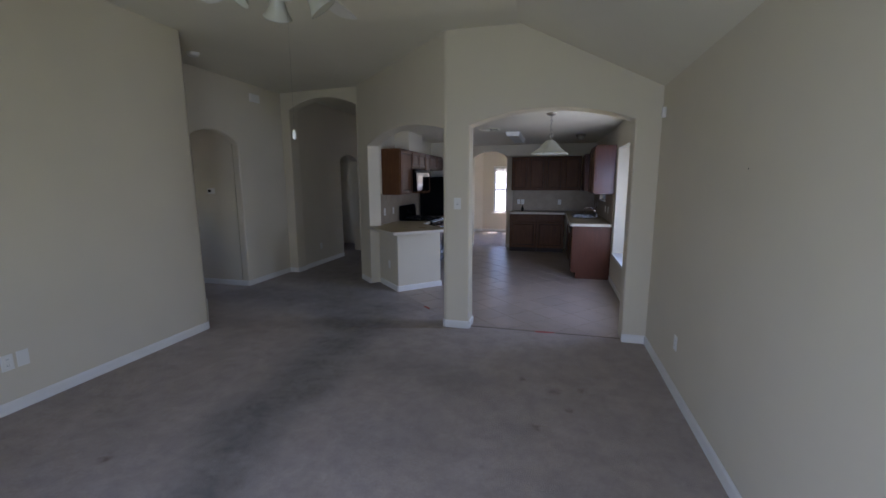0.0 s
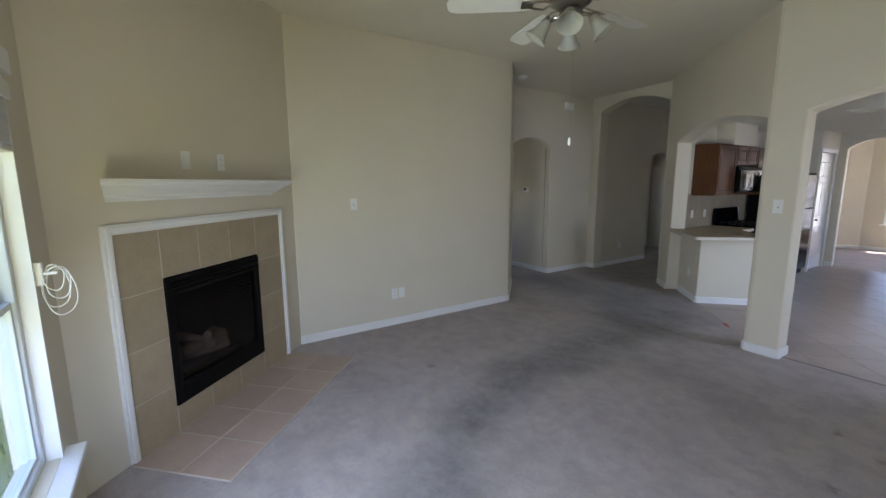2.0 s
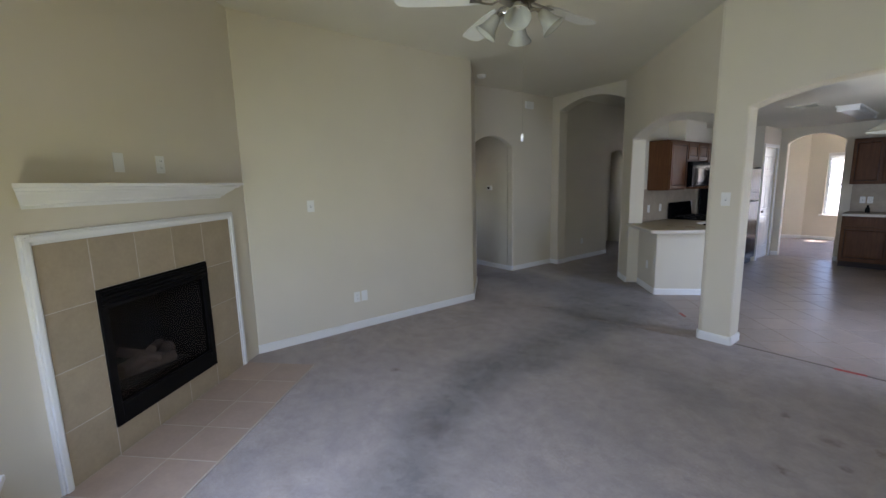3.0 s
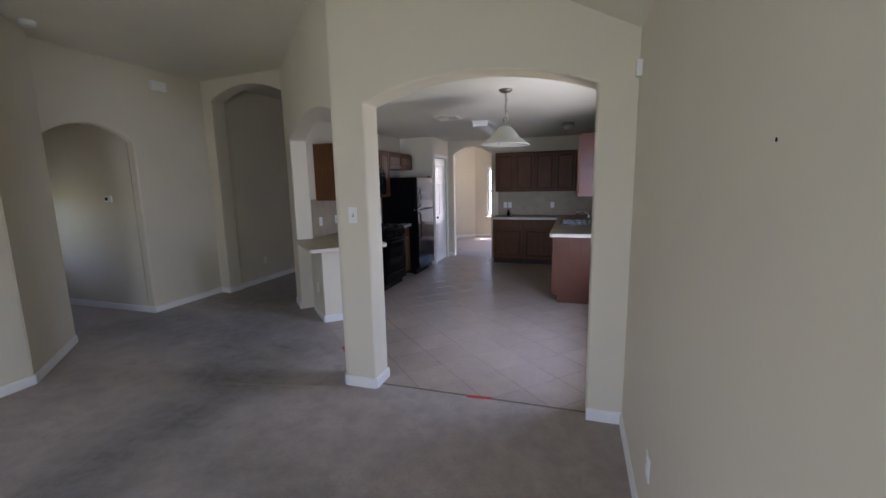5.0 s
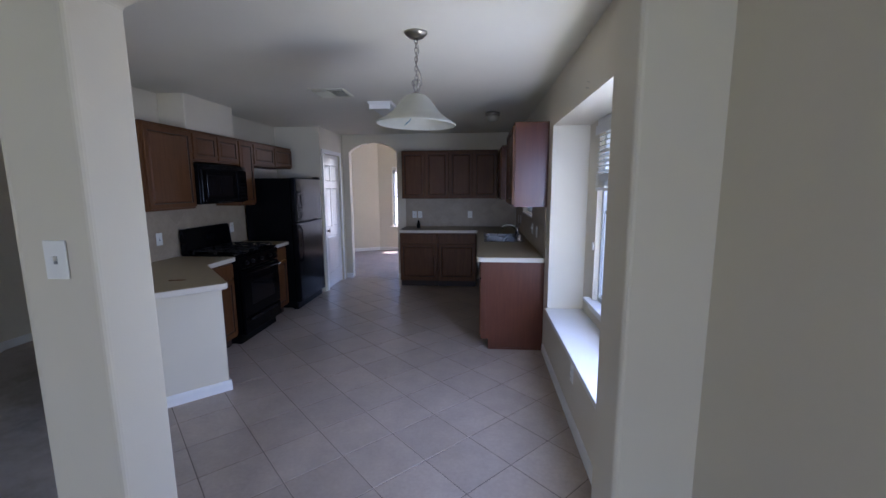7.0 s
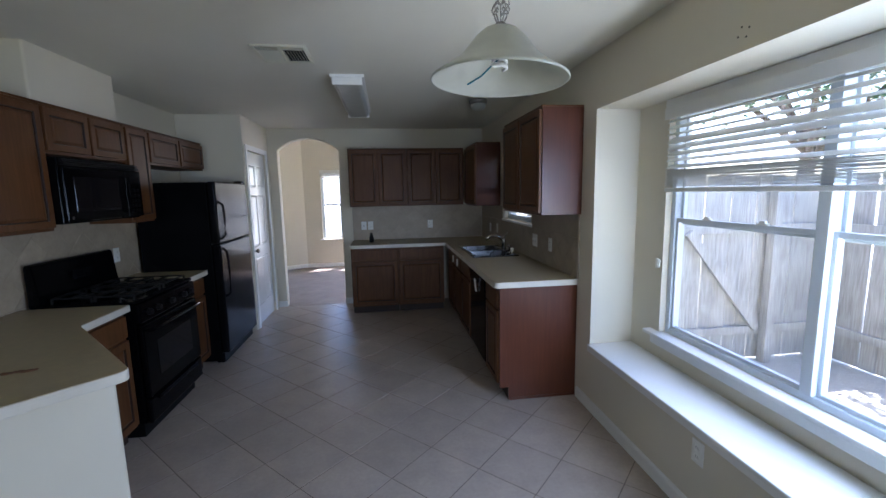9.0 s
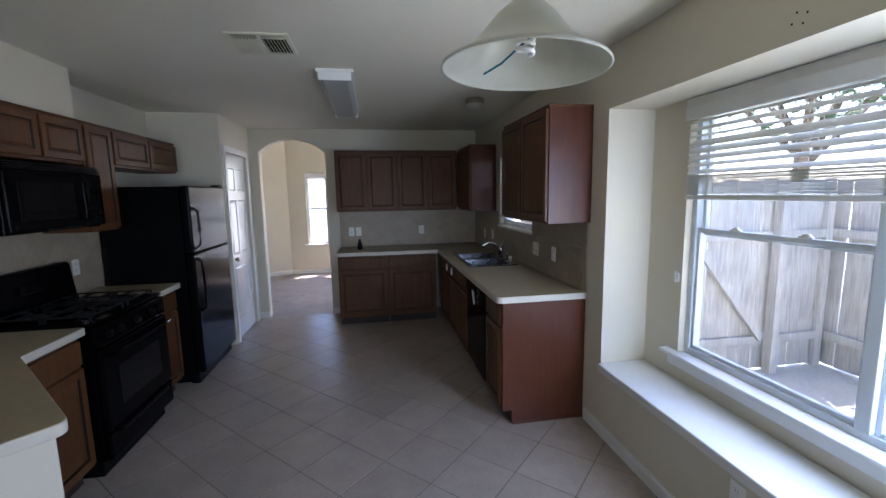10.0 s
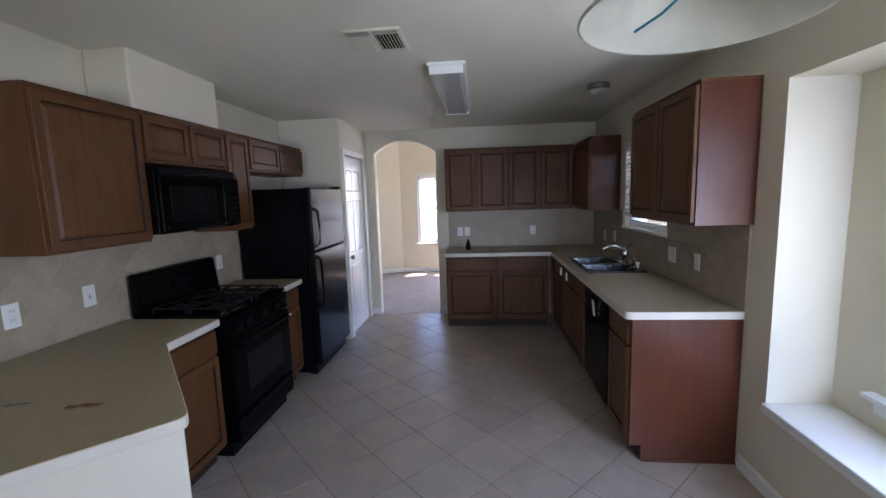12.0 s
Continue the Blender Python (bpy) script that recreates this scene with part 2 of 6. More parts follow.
    for sx, sy, sr in SPOTS:
        px, py = math_node(t, 'SUBTRACT', sep.outputs[0], sx), math_node(t, 'SUBTRACT', sep.outputs[1], sy)
        d = math_node(t, 'ADD', math_node(t, 'SQRT', math_node(t, 'ADD', math_node(t, 'MULTIPLY', px, px), math_node(t, 'MULTIPLY', py, py))), frayed)
        mr = node(t, "ShaderNodeMapRange", From_Min=0.0, From_Max=sr, To_Min=0.65, To_Max=0.0)
        t.links.new(d, mr.inputs["Value"])
        base = mixed(t, mr.outputs[0], base, (0.11, 0.062, 0.034))
    t.links.new(base, b.inputs["Base Color"])
    b.inputs["Sheen Weight"].default_value = 0.25
    bumped(t, b, mixed(t, 0.5, tuft, pile), 0.9, 0.012)
    return m


LANES = [(-1.95, -3.6, -2.55, -2.80, 0.36, 0.55), (-2.55, -2.80, -2.84, -2.05, 0.34, 0.62), (-2.84, -2.05, -2.93, -0.8, 0.38, 0.66), (-2.93, -0.8, -2.98, 0.5, 0.42, 0.62),
         (-3.0, -0.2, -3.8, 0.7, 0.60, 0.66), (-3.8, 0.7, -5.2, 0.65, 0.60, 0.55), (-3.4, 0.6, -4.5, 2.1, 0.75, 0.62), (-2.5, -0.95, -1.6, -1.2, 0.28, 0.28), (-4.6, 1.9, -4.6, 4.2, 0.8, 0.5)]
SPOTS = [(-0.87, -1.20, 0.07), (-0.665, -1.13, 0.05), (-0.985, -1.705, 0.045), (-0.78, -1.45, 0.035), (-2.5, -2.9, 0.12), (-1.12, -1.06, 0.04), (-3.4, -2.65, 0.05)]
CARPET = carpet_mat()
GRASS = speckled("grass_blade", (0.10, 0.19, 0.035), 0.4, 5, 40, 0.7, bump=0.0)
FENCE = wood("weathered_cedar", (0.34, 0.325, 0.285), (0.70, 0.685, 0.635), 0.9, scale=1.5)
LEAF = speckled("leaf", (0.07, 0.12, 0.035), 0.4, 6, 40, 0.6, bump=0.0)
BARK = speckled("bark", (0.11, 0.085, 0.06), 0.4, 8, 60, 0.95, bump=0.6, depth=0.02)
SIDING = speckled("exterior_siding", (0.42, 0.38, 0.32), 0.08, 3, 60, 0.8, bump=0.2)


# ---- builders ----
def box(bm, x0, x1, y0, y1, z0, z1, bevel=0.0, seg=2):
    """Adds a box, with rounded edges if asked, to bm."""
    m = Matrix.Translation(((x0 + x1) / 2, (y0 + y1) / 2, (z0 + z1) / 2)) @ Matrix.Diagonal((abs(x1 - x0), abs(y1 - y0), abs(z1 - z0), 1))
    vs = bmesh.ops.create_cube(bm, size=1, matrix=m)["verts"]
    if bevel:
        es = list({e for v in vs for e in v.link_edges})
        bmesh.ops.bevel(bm, geom=es, offset=bevel, segments=seg, affect='EDGES', profile=0.5)
    return bm


def solid(x0, x1, y0, y1, z0, z1, bevel=0.0, seg=2):
    return box(bmesh.new(), x0, x1, y0, y1, z0, z1, bevel, seg)


def tube(bm, a, b, r, r2=None, n=14):
    """Adds a round bar from a to b."""
    a, b = Vector(a), Vector(b)
    m = Matrix.Translation((a + b) / 2) @ (b - a).to_track_quat('Z', 'Y').to_matrix().to_4x4()
    bmesh.ops.create_cone(bm, cap_ends=True, segments=n, radius1=r, radius2=r if r2 is None else r2, depth=(b - a).length, matrix=m)
    return bm


def bent(points, r, n=10):
    """A round bar along a line of points."""
    bm = bmesh.new()
    pts = [Vector(p) for p in points]
    rings = []
    for i, p in enumerate(pts):
        d = (pts[min(i + 1, len(pts) - 1)] - pts[max(i - 1, 0)]).normalized()
        q = d.to_track_quat('Z', 'Y')
        rings.append([bm.verts.new(p + q @ Vector((r * math.cos(k * math.tau / n), r * math.sin(k * math.tau / n), 0))) for k in range(n)])
    for a, b in zip(rings, rings[1:]):
        for k in range(n):
            bm.faces.new((a[k], a[(k + 1) % n], b[(k + 1) % n], b[k]))
    bm.faces.new(rings[0][::-1])
    bm.faces.new(rings[-1])
    return bm


def turned(profile, n=32, at=(0, 0, 0)):
    """A body of revolution about z from (radius, height) pairs."""
    bm = bmesh.new()
    rings = [[bm.verts.new((at[0] + r * math.cos(k * math.tau / n), at[1] + r * math.sin(k * math.tau / n), at[2] + z)) for k in range(n)] for r, z in profile]
    for a, b in zip(rings, rings[1:]):
        for k in range(n):
            bm.faces.new((a[k], a[(k + 1) % n], b[(k + 1) % n], b[k]))
    return bm


def prism(bm, plan, z0, z1, bevel=0.0):
    """Adds an upright prism over a plan outline."""
    lo = [bm.verts.new((x, y, z0)) for x, y in plan]
    hi = [bm.verts.new((x, y, z1)) for x, y in plan]
    n = len(plan)
    fs = [bm.faces.new(lo[::-1]), bm.faces.new(hi)] + [bm.faces.new((lo[i], lo[(i + 1) % n], hi[(i + 1) % n], hi[i])) for i in range(n)]
    bmesh.ops.recalc_face_normals(bm, faces=fs)
    if bevel:
        bmesh.ops.bevel(bm, geom=list({e for f in fs for e in f.edges}), offset=bevel, segments=2, affect='EDGES', profile=0.5)
    return bm


def part(name, bm, material, parent=None, label="", m=None, smooth=False):
    me = bpy.data.meshes.new(name)
    bm.normal_update()
    bm.to_mesh(me)
    bm.free()
    me.materials.append(material)
    if smooth:
        for p in me.polygons:
            p.use_smooth = True
    ob = new(name, me)
    if parent:
        ob.parent = parent
    if m:
        ob.matrix_basis = m
    return tagged(ob, label) if label else ob


def thing(name, m, label, category, group=""):
    ob = new(name)
    ob.matrix_basis = m
    ob.empty_display_size = 0.1
    return tagged(ob, label, category, group)


def struct(name, bm, material, label, category):
    return tagged(part(name, bm, material), label, category, kind="structure")


def arch(u0, u1, spring, top, n=18):
    """Points of a flattened arch from (u0, spring) to (u1, spring)."""
    c, a, h = (u0 + u1) / 2, (u1 - u0) / 2, top - spring
    rad = (a * a + h * h) / (2 * h)
    out = []
    for i in range(n + 1):
        u = -a + 2 * a * i / n
        out.append((c + u, spring + math.sqrt(max(0, rad * rad - u * u)) - (rad - h)))
    return out


def slab(bm, o, d, outline, thick, bevel=0.0):
    """Adds a wall: outline of (along, up) from point o in the plan direction d, thick to the left of d."""
    d = Vector((d[0], d[1], 0)).normalized()
    nrm = Vector((-d.y, d.x, 0))
    front = [bm.verts.new(Vector((o[0], o[1], 0)) + d * u + Vector((0, 0, z))) for u, z in outline]
    f = bm.faces.new(front)
    ext = bmesh.ops.extrude_face_region(bm, geom=[f])
    vs = [g for g in ext["geom"] if isinstance(g, bmesh.types.BMVert)]
    bmesh.ops.translate(bm, vec=nrm * thick, verts=vs)
    bmesh.ops.recalc_face_normals(bm, faces=bm.faces[:])
    if bevel:
        es = [e for e in bm.edges if e.calc_face_angle(0) > 0.6]
        bmesh.ops.bevel(bm, geom=es, offset=bevel, segments=3, affect='EDGES', profile=0.5, clamp_overlap=True)
    return bm


def with_hole(bm, o, d, u0, u1, z0, z1, h0, h1, k0, k1, thick):
    """Adds a wall with one window hole (h0..h1 along, k0..k1 up), in one piece."""
    d = Vector((d[0], d[1], 0)).normalized()
    nrm = Vector((-d.y, d.x, 0)) * thick
    us, zs = (u0, h0, h1, u1), (z0, k0, k1, z1)
    base = Vector((o[0], o[1], 0))
    near = [[bm.verts.new(base + d * u + Vector((0, 0, z))) for z in zs] for u in us]
    far = [[bm.verts.new(v.co + nrm) for v in row] for row in near]
    made = []
    for i in range(3):
        for j in range(3):
            if (i, j) == (1, 1):
                continue
            for g in (near, far):
                made.append(bm.faces.new((g[i][j], g[i + 1][j], g[i + 1][j + 1], g[i][j + 1])))
    rims = [((i, j), (i + 1, j)) for i in range(3) for j in (0, 3)] + [((i, j), (i, j + 1)) for j in range(3) for i in (0, 3)]
    rims += [((1, 1), (2, 1)), ((1, 2), (2, 2)), ((1, 1), (1, 2)), ((2, 1), (2, 2))]
    for (i, j), (k, l) in rims:
        made.append(bm.faces.new((near[i][j], near[k][l], far[k][l], far[i][j])))
    bmesh.ops.recalc_face_normals(bm, faces=made)
    return bm


R2 = math.sqrt(0.5)
HIGH, LOW, KCEIL = 3.07, 2.425, 2.44
XW, YS, KW, KB = -4.56, -4.93, -3.60, 5.83      # living west wall, window wall, kitchen west wall, kitchen back wall
PANX, PANY = -2.93, 4.82                        # pantry box corner

# ---- structure ----
# east wall of both rooms, with the bay and the sink window
bm = bmesh.new()
slab(bm, (0, YS - 0.14), (0, 1), [(0, 0), (-YS + 0.14 + 0.27, 0), (-YS + 0.41, 3.2), (0, 3.2)], -0.16)
BAY0, BAY1, BAYZ0, BAYZ1, BAYX = 0.27, 2.545, 0.485, 2.08, 0.31
bm2, bm3 = bmesh.new(), bmesh.new()
for nm, z0, z1 in (("wall_under_bay", 0, BAYZ0 - 0.023), ("wall_over_bay", BAYZ1, 3.2)):
    struct(nm, slab(bmesh.new(), (0, 0), (0, 1), [(BAY0, z0), (BAY1, z0), (BAY1, z1), (BAY0, z1)], -0.16), WALL, "cream painted drywall wall at the bay window", "wall")
SW0, SW1, SWZ0, SWZ1 = 3.76, 4.70, 1.235, 2.05
with_hole(bm2, (0, 0), (0, 1), BAY1, KB + 0.12, 0, 3.2, SW0, SW1, SWZ0, SWZ1, -0.16)
# the bay's far and near cheek, head and back
for y0, y1 in ((BAY1, BAY1 + 0.08), (BAY0 - 0.08, BAY0)):
    struct("wall_bay_cheek", solid(0.160, BAYX + 0.12, y0, y1, 0.2, 2.3), WALL, "cream painted cheek wall of the bay window", "wall")
struct("ceiling_bay", solid(0.160, BAYX + 0.12, BAY0, BAY1, BAYZ1, BAYZ1 + 0.2), WALL, "cream painted head of the bay window", "ceiling")
WY0, WY1, WZ0, WZ1 = 0.43, 2.25, 0.65, 2.04
with_hole(bm3, (BAYX, 0), (0, 1), BAY0, BAY1, 0.2, BAYZ1, WY0, WY1, WZ0, WZ1, -0.12)
for b2, nm in ((bm, "wall_east_living"), (bm2, "wall_east_kitchen"), (bm3, "wall_bay")):
    struct(nm, b2, WALL, "cream painted drywall wall beside the rooms", "wall")
struct("bay_ledge", solid(-0.025, BAYX - 0.002, BAY0 + 0.002, BAY1 - 0.002, BAYZ0 - 0.022, BAYZ0, 0.006), TRIM, "white painted ledge in the kitchen bay window", "ledge")
struct("ledge_apron", solid(-0.012, -0.001, BAY0 - 0.02, BAY1 + 0.02, BAYZ0 - 0.06, BAYZ0 - 0.024, 0.004), TRIM, "white painted trim under the bay ledge", "trim")

# wall between living room and kitchen with its wide arch
JX, CX, DX = -0.222, -1.776, -2.03
out = [(DX, 0), (CX, 0)] + arch(CX, JX, 2.15, 2.29) + [(JX, 0), (0.06, 0), (0.06, 3.2), (DX, 3.2)]
struct("wall_kitchen_arch", slab(bmesh.new(), (0, 0), (1, 0), out, 0.22, 0.016), WALL, "cream drywall wall with a wide arched opening", "wall")

# diagonal partition with the bar opening
DL = 2.72
out = [(0, 0), (0.05, 0)] + arch(0.05, 2.32, 2.13, 2.275) + [(2.32, 0), (DL, 0), (DL, 3.2), (0, 3.2)]
struct("wall_bar_arch", slab(bmesh.new(), (DX, 0), (-1, 1), out, -0.20, 0.016), WALL, "cream drywall partition with an arched bar opening", "wall")

# tall arch to the bedroom hall
out = [(-0.07, 0), (0.175, 0)] + arch(0.175, 1.47, 2.80, 2.95) + [(1.47, 0), (1.80, 0), (1.80, 3.2), (-0.07, 3.2)]
struct("wall_hall_arch", slab(bmesh.new(), (-5.46, 2.11), (1.51, -0.15), out, 0.23, 0.016), WALL, "cream drywall wall with a tall arched opening", "wall")

# alcove wall with a lower arch, and the passage behind it
out = [(0.04, 0), (0.13, 0)] + arch(0.13, 1.045, 2.15, 2.31) + [(1.045, 0), (2.20, 0), (2.20, 3.2), (0.04, 3.2)]
struct("wall_alcove_arch", slab(bmesh.new(), (-5.46, 0), (0, 1), out, 0.12, 0.02), WALL, "cream drywall wall with a low arched opening", "wall")
bm = bmesh.new()
box(bm, -7.4, -5.585, 1.045, 1.165, 0, 2.6)
box(bm, -7.4, -5.585, 0.01, 0.13, 0, 2.6)
with_hole(bm, (-7.4, 0), (0, 1), 0.01, 1.165, 0, 2.6, 0.25, 0.85, 0.6, 1.6, 0.12)
struct("wall_passage", bm, WALL, "cream painted drywall of a dim passage", "wall")
struct("ceiling_passage", solid(-7.5, -5.585, 0.02, 1.15, 2.44, 2.5), CEIL, "pale ceiling of the dim passage", "ceiling")

FY = -3.462
# west wall, its return, the fireplace wall, the window wall
struct("wall_west", solid(XW - 0.12, XW, FY, -0.70, 0, 3.2, 0.012), WALL, "cream painted drywall wall in the living room", "wall")
struct("wall_return", slab(bmesh.new(), (XW, -0.70), (-1, 1), [(0, 0), (1.07, 0), (1.07, 3.2), (0, 3.2)], 0.12, 0.008), WALL, "cream painted diagonal wall at the alcove", "wall")
FO = Vector((XW, FY, 0))
FL = (YS - 0.14 - FY) / -R2
FB0, FB1, FBZ0, FBZ1 = 0.608, 1.502, 0.18, 1.015
bm = with_hole(bmesh.new(), FO, (1, -1), -0.05, FL, 0, 3.2, FB0, FB1, FBZ0, FBZ1, -0.12)
struct("wall_fireplace", bm, WALL, "cream painted diagonal wall at the fireplace", "wall")
LW0, LW1, LWZ0, LWZ1 = -2.76, -1.18, 0.42, 2.00
struct("wall_south", with_hole(bmesh.new(), (0, YS), (1, 0), -3.14, 0.0, 0, 3.2, LW0, LW1, LWZ0, LWZ1, -0.14), WALL, "cream painted window wall of the living room", "wall")

# kitchen west wall, pantry box, back wall with arch
struct("wall_kitchen_west", solid(KW - 0.12, KW, 1.80, KB + 0.12, 0, 3.2), WALL, "cream painted kitchen wall behind the range", "wall")
bm = bmesh.new()
box(bm, KW, PANX, PANY, PANY + 0.1, 0, KCEIL + 0.1, 0.01)
PD0, PD1, PDZ = 4.93, 5.66, 2.08
for r in ((PANY + 0.05, PD0, 0, KCEIL + 0.1), (PD1, KB, 0, KCEIL + 0.1), (PD0, PD1, PDZ, KCEIL + 0.1)):
    box(bm, PANX - 0.10, PANX - 0.0015, r[0], r[1], r[2], r[3])
struct("wall_pantry", bm, WALL, "cream painted pantry walls beside the fridge", "wall")
out = [(-3.75, 0), (-2.815, 0)] + arch(-2.815, -2.01, 2.15, 2.31) + [(-2.01, 0), (0.16, 0), (0.16, 3.2), (-3.75, 3.2)]
struct("wall_kitchen_back", slab(bmesh.new(), (0, KB), (1, 0), out, 0.13, 0.014), WALL, "cream painted kitchen wall with a narrow arch", "wall")

# front room beyond the back arch
bm = bmesh.new()
FW0, FW1, FWZ0, FWZ1 = -2.75, -2.32, 0.61, 2.06
GW0, GW1, GWZ0, GWZ1 = -2.16, 0.30, 0.35, 2.25
with_hole(bm, (0, 9.0), (1, 0), -3.10, -2.25, 0, 3.0, FW0, FW1, FWZ0, FWZ1, 0.14)
# unseen wide opening, added to let more daylight into the front room
with_hole(bm, (0, 9.0), (1, 0), -2.25, 0.9, 0, 3.0, GW0, GW1, GWZ0, GWZ1, 0.14)
slab(bm, (-3.10, 9.0), (-0.88, -0.47), [(0, 0), (3.0, 0), (3.0, 3.0), (0, 3.0)], -0.12)
# east opening is likewise added out of view to brighten this room
with_hole(bm, (0.9, 0), (0, 1), 5.9, 9.14, 0, 3.0, 6.5, 8.5, 0.4, 2.1, -0.12)
box(bm, -6.0, -5.62, 5.6, 7.8, 0, 3.0)
struct("wall_front_room", bm, WALL, "cream painted walls of the carpeted front room", "wall")
struct("ceiling_front_room", solid(-5.9, 1.0, KB + 0.125, 9.14, 2.97, 3.05), CEIL, "pale ceiling of the front room", "ceiling")

# bedroom hall beyond the tall arch
bm = bmesh.new()
out = [(2.30, 0), (3.80, 0)] + arch(3.80, 4.62, 2.06, 2.18) + [(4.62, 0), (5.6, 0), (5.6, 3.2), (2.30, 3.2)]
slab(bm, (-5.30, 0), (0, 1), out, 0.15)
struct("wall_hall", bm, WALL, "cream painted drywall of the bedroom hall", "wall")
# the doorway gap is added so front room light reaches the hall
struct("wall_hall_end", slab(bmesh.new(), (0, 5.57), (1, 0), [(-6.4, 0), (-4.9, 0), (-4.9, 2.35), (-3.9, 2.35), (-3.9, 0), (-3.72, 0), (-3.72, 3.2), (-6.4, 3.2)], 0.15), WALL, "cream painted drywall closing the bedroom hall", "wall")
# window hole added out of view to brighten the hall
struct("wall_bedroom_west", with_hole(bmesh.new(), (-6.28, 0), (0, 1), 3.2, 5.6, 0, 3.2, 4.95, 5.45, 0.7, 1.9, 0.12), WALL, "cream painted drywall beyond the hall", "wall")
struct("wall_bedroom_south", solid(-6.28, -5.45, 3.2, 3.32, 0, 3.2), WALL, "cream painted drywall beyond the hall", "wall")

# ceilings: flat over the room's middle, falling to the east and window walls
k = (HIGH - LOW)
bm = bmesh.new()
V = lambda *p: bm.verts.new(p)
ex, sy = -1.29, YS + 1.29
a, b, c, d = V(0.02, YS - 0.02, LOW - 0.01), V(0.02, 0.1, LOW - 0.01), V(ex, 0.1, HIGH), V(ex, sy, HIGH)
e, f, g, h = V(-5.75, YS - 0.02, LOW - 0.01), V(-5.75, sy, HIGH), V(-5.75, 5.9, HIGH), V(-1.6, 0.1, HIGH)
i2, j2 = V(-3.65, 2.15, HIGH), V(-3.65, 5.9, HIGH)
for fs in ((a, b, c, d), (e, a, d, f), (f, d, c, h, i2, j2, g)):
    bm.faces.new(fs)
bmesh.ops.recalc_face_normals(bm, faces=bm.faces[:])
geo = bmesh.ops.extrude_face_region(bm, geom=bm.faces[:])
bmesh.ops.translate(bm, vec=(0, 0, 0.1), verts=[q for q in geo["geom"] if isinstance(q, bmesh.types.BMVert)])
struct("ceiling_living", bm, CEIL, "cream vaulted ceiling sloping to the outer walls", "ceiling")
bm = prism(bmesh.new(), [(0.01, 0.2), (0.01, KB + 0.02), (KW - 0.02, KB + 0.02), (KW - 0.02, 1.86), (-3.52, 1.78), (-1.94, 0.2)], KCEIL, KCEIL + 0.08)
struct("ceiling_kitchen", bm, CEIL, "pale painted flat kitchen ceiling", "ceiling")

# floors
bm = bmesh.new()
TILED = [(0.0, 0.08), (0.0, KB + 0.02), (KW, KB + 0.02), (KW, 1.81), (-1.87, 0.08)]
prism(bm, [(0.02, YS - 0.02), (0.02, 0.08), (-1.87, 0.08), (KW, 1.81), (KW, 5.75), (-7.5, 5.75), (-7.5, YS - 0.02)], -0.05, 0.0)
struct("floor_carpet", bm, CARPET, "beige carpet with dark soiled walking lanes", "carpet")
struct("floor_carpet_front", solid(-6, 1, KB + 0.02, 9.1, -0.05, 0.0), CARPET, "beige carpet in the front room", "carpet")
floor_tiled = struct("floor_tiled", prism(bmesh.new(), TILED, -0.05, -0.0016), GROUT, "beige ceramic tiles laid diagonally with dark grout", "tiled floor")


# ---- baseboards ----
def baseboard(o, d, length, name="baseboard"):
    """A white skirting board along a wall, on the right of its direction."""
    prof = [(0, 0), (0.013, 0), (0.013, 0.062), (0.010, 0.074), (0.004, 0.082), (0, 0.082)]
    d = Vector((d[0], d[1], 0)).normalized()
    nrm = Vector((d.y, -d.x, 0))
    bm = bmesh.new()
    ends = [[bm.verts.new(Vector((o[0], o[1], 0)) + d * u + nrm * (w + 0.001) + Vector((0, 0, z))) for w, z in prof] for u in (0, length)]
    n = len(prof)
    for i in range(n):
        bm.faces.new((ends[0][i], ends[0][(i + 1) % n], ends[1][(i + 1) % n], ends[1][i]))
    bm.faces.new(ends[0][::-1]), bm.faces.new(ends[1])
    bmesh.ops.recalc_face_normals(bm, faces=bm.faces[:])
    return struct(name, bm, TRIM, "white painted wooden baseboard", "baseboard")


for o, d, n in (((0, 0), (0, -1), -YS), ((XW, FY), (0, 1), -0.70 - FY), ((XW, -0.70), (-1, 1), 1.06), ((-5.46, 1.045), (0, 1), 1.06),
                ((-7.4, 1.045), (1, 0), 1.94), ((-5.46, 2.11), (1.51, -0.15), 0.175), ((-5.286, 2.093), (0.15, 1.51), 0.23),
                ((-5.30, 2.33), (0, 1), 1.47), ((0, BAY1 + 0.18), (0, -1), 2.50), ((-3.10, 9.0), (1, 0), 3.9), ((-5.69, 7.62), (0.88, 0.47), 2.95),
                ((-2.01, KB), (1, 0), 0.13), ((PANX, KB), (1, 0), 0.115), ((-3.953, 1.923), (1, -1), 0.40), ((-2.06, 0.03), (1, -1), 0.04), ((DX, 0), (1, 0), CX - DX),
                ((JX, 0), (1, 0), -JX), ((CX, 0), (0, 1), 0.22), ((-3.06, YS), (1, 0), 3.06)):
    if n > 0:
        baseboard(o, d, n)


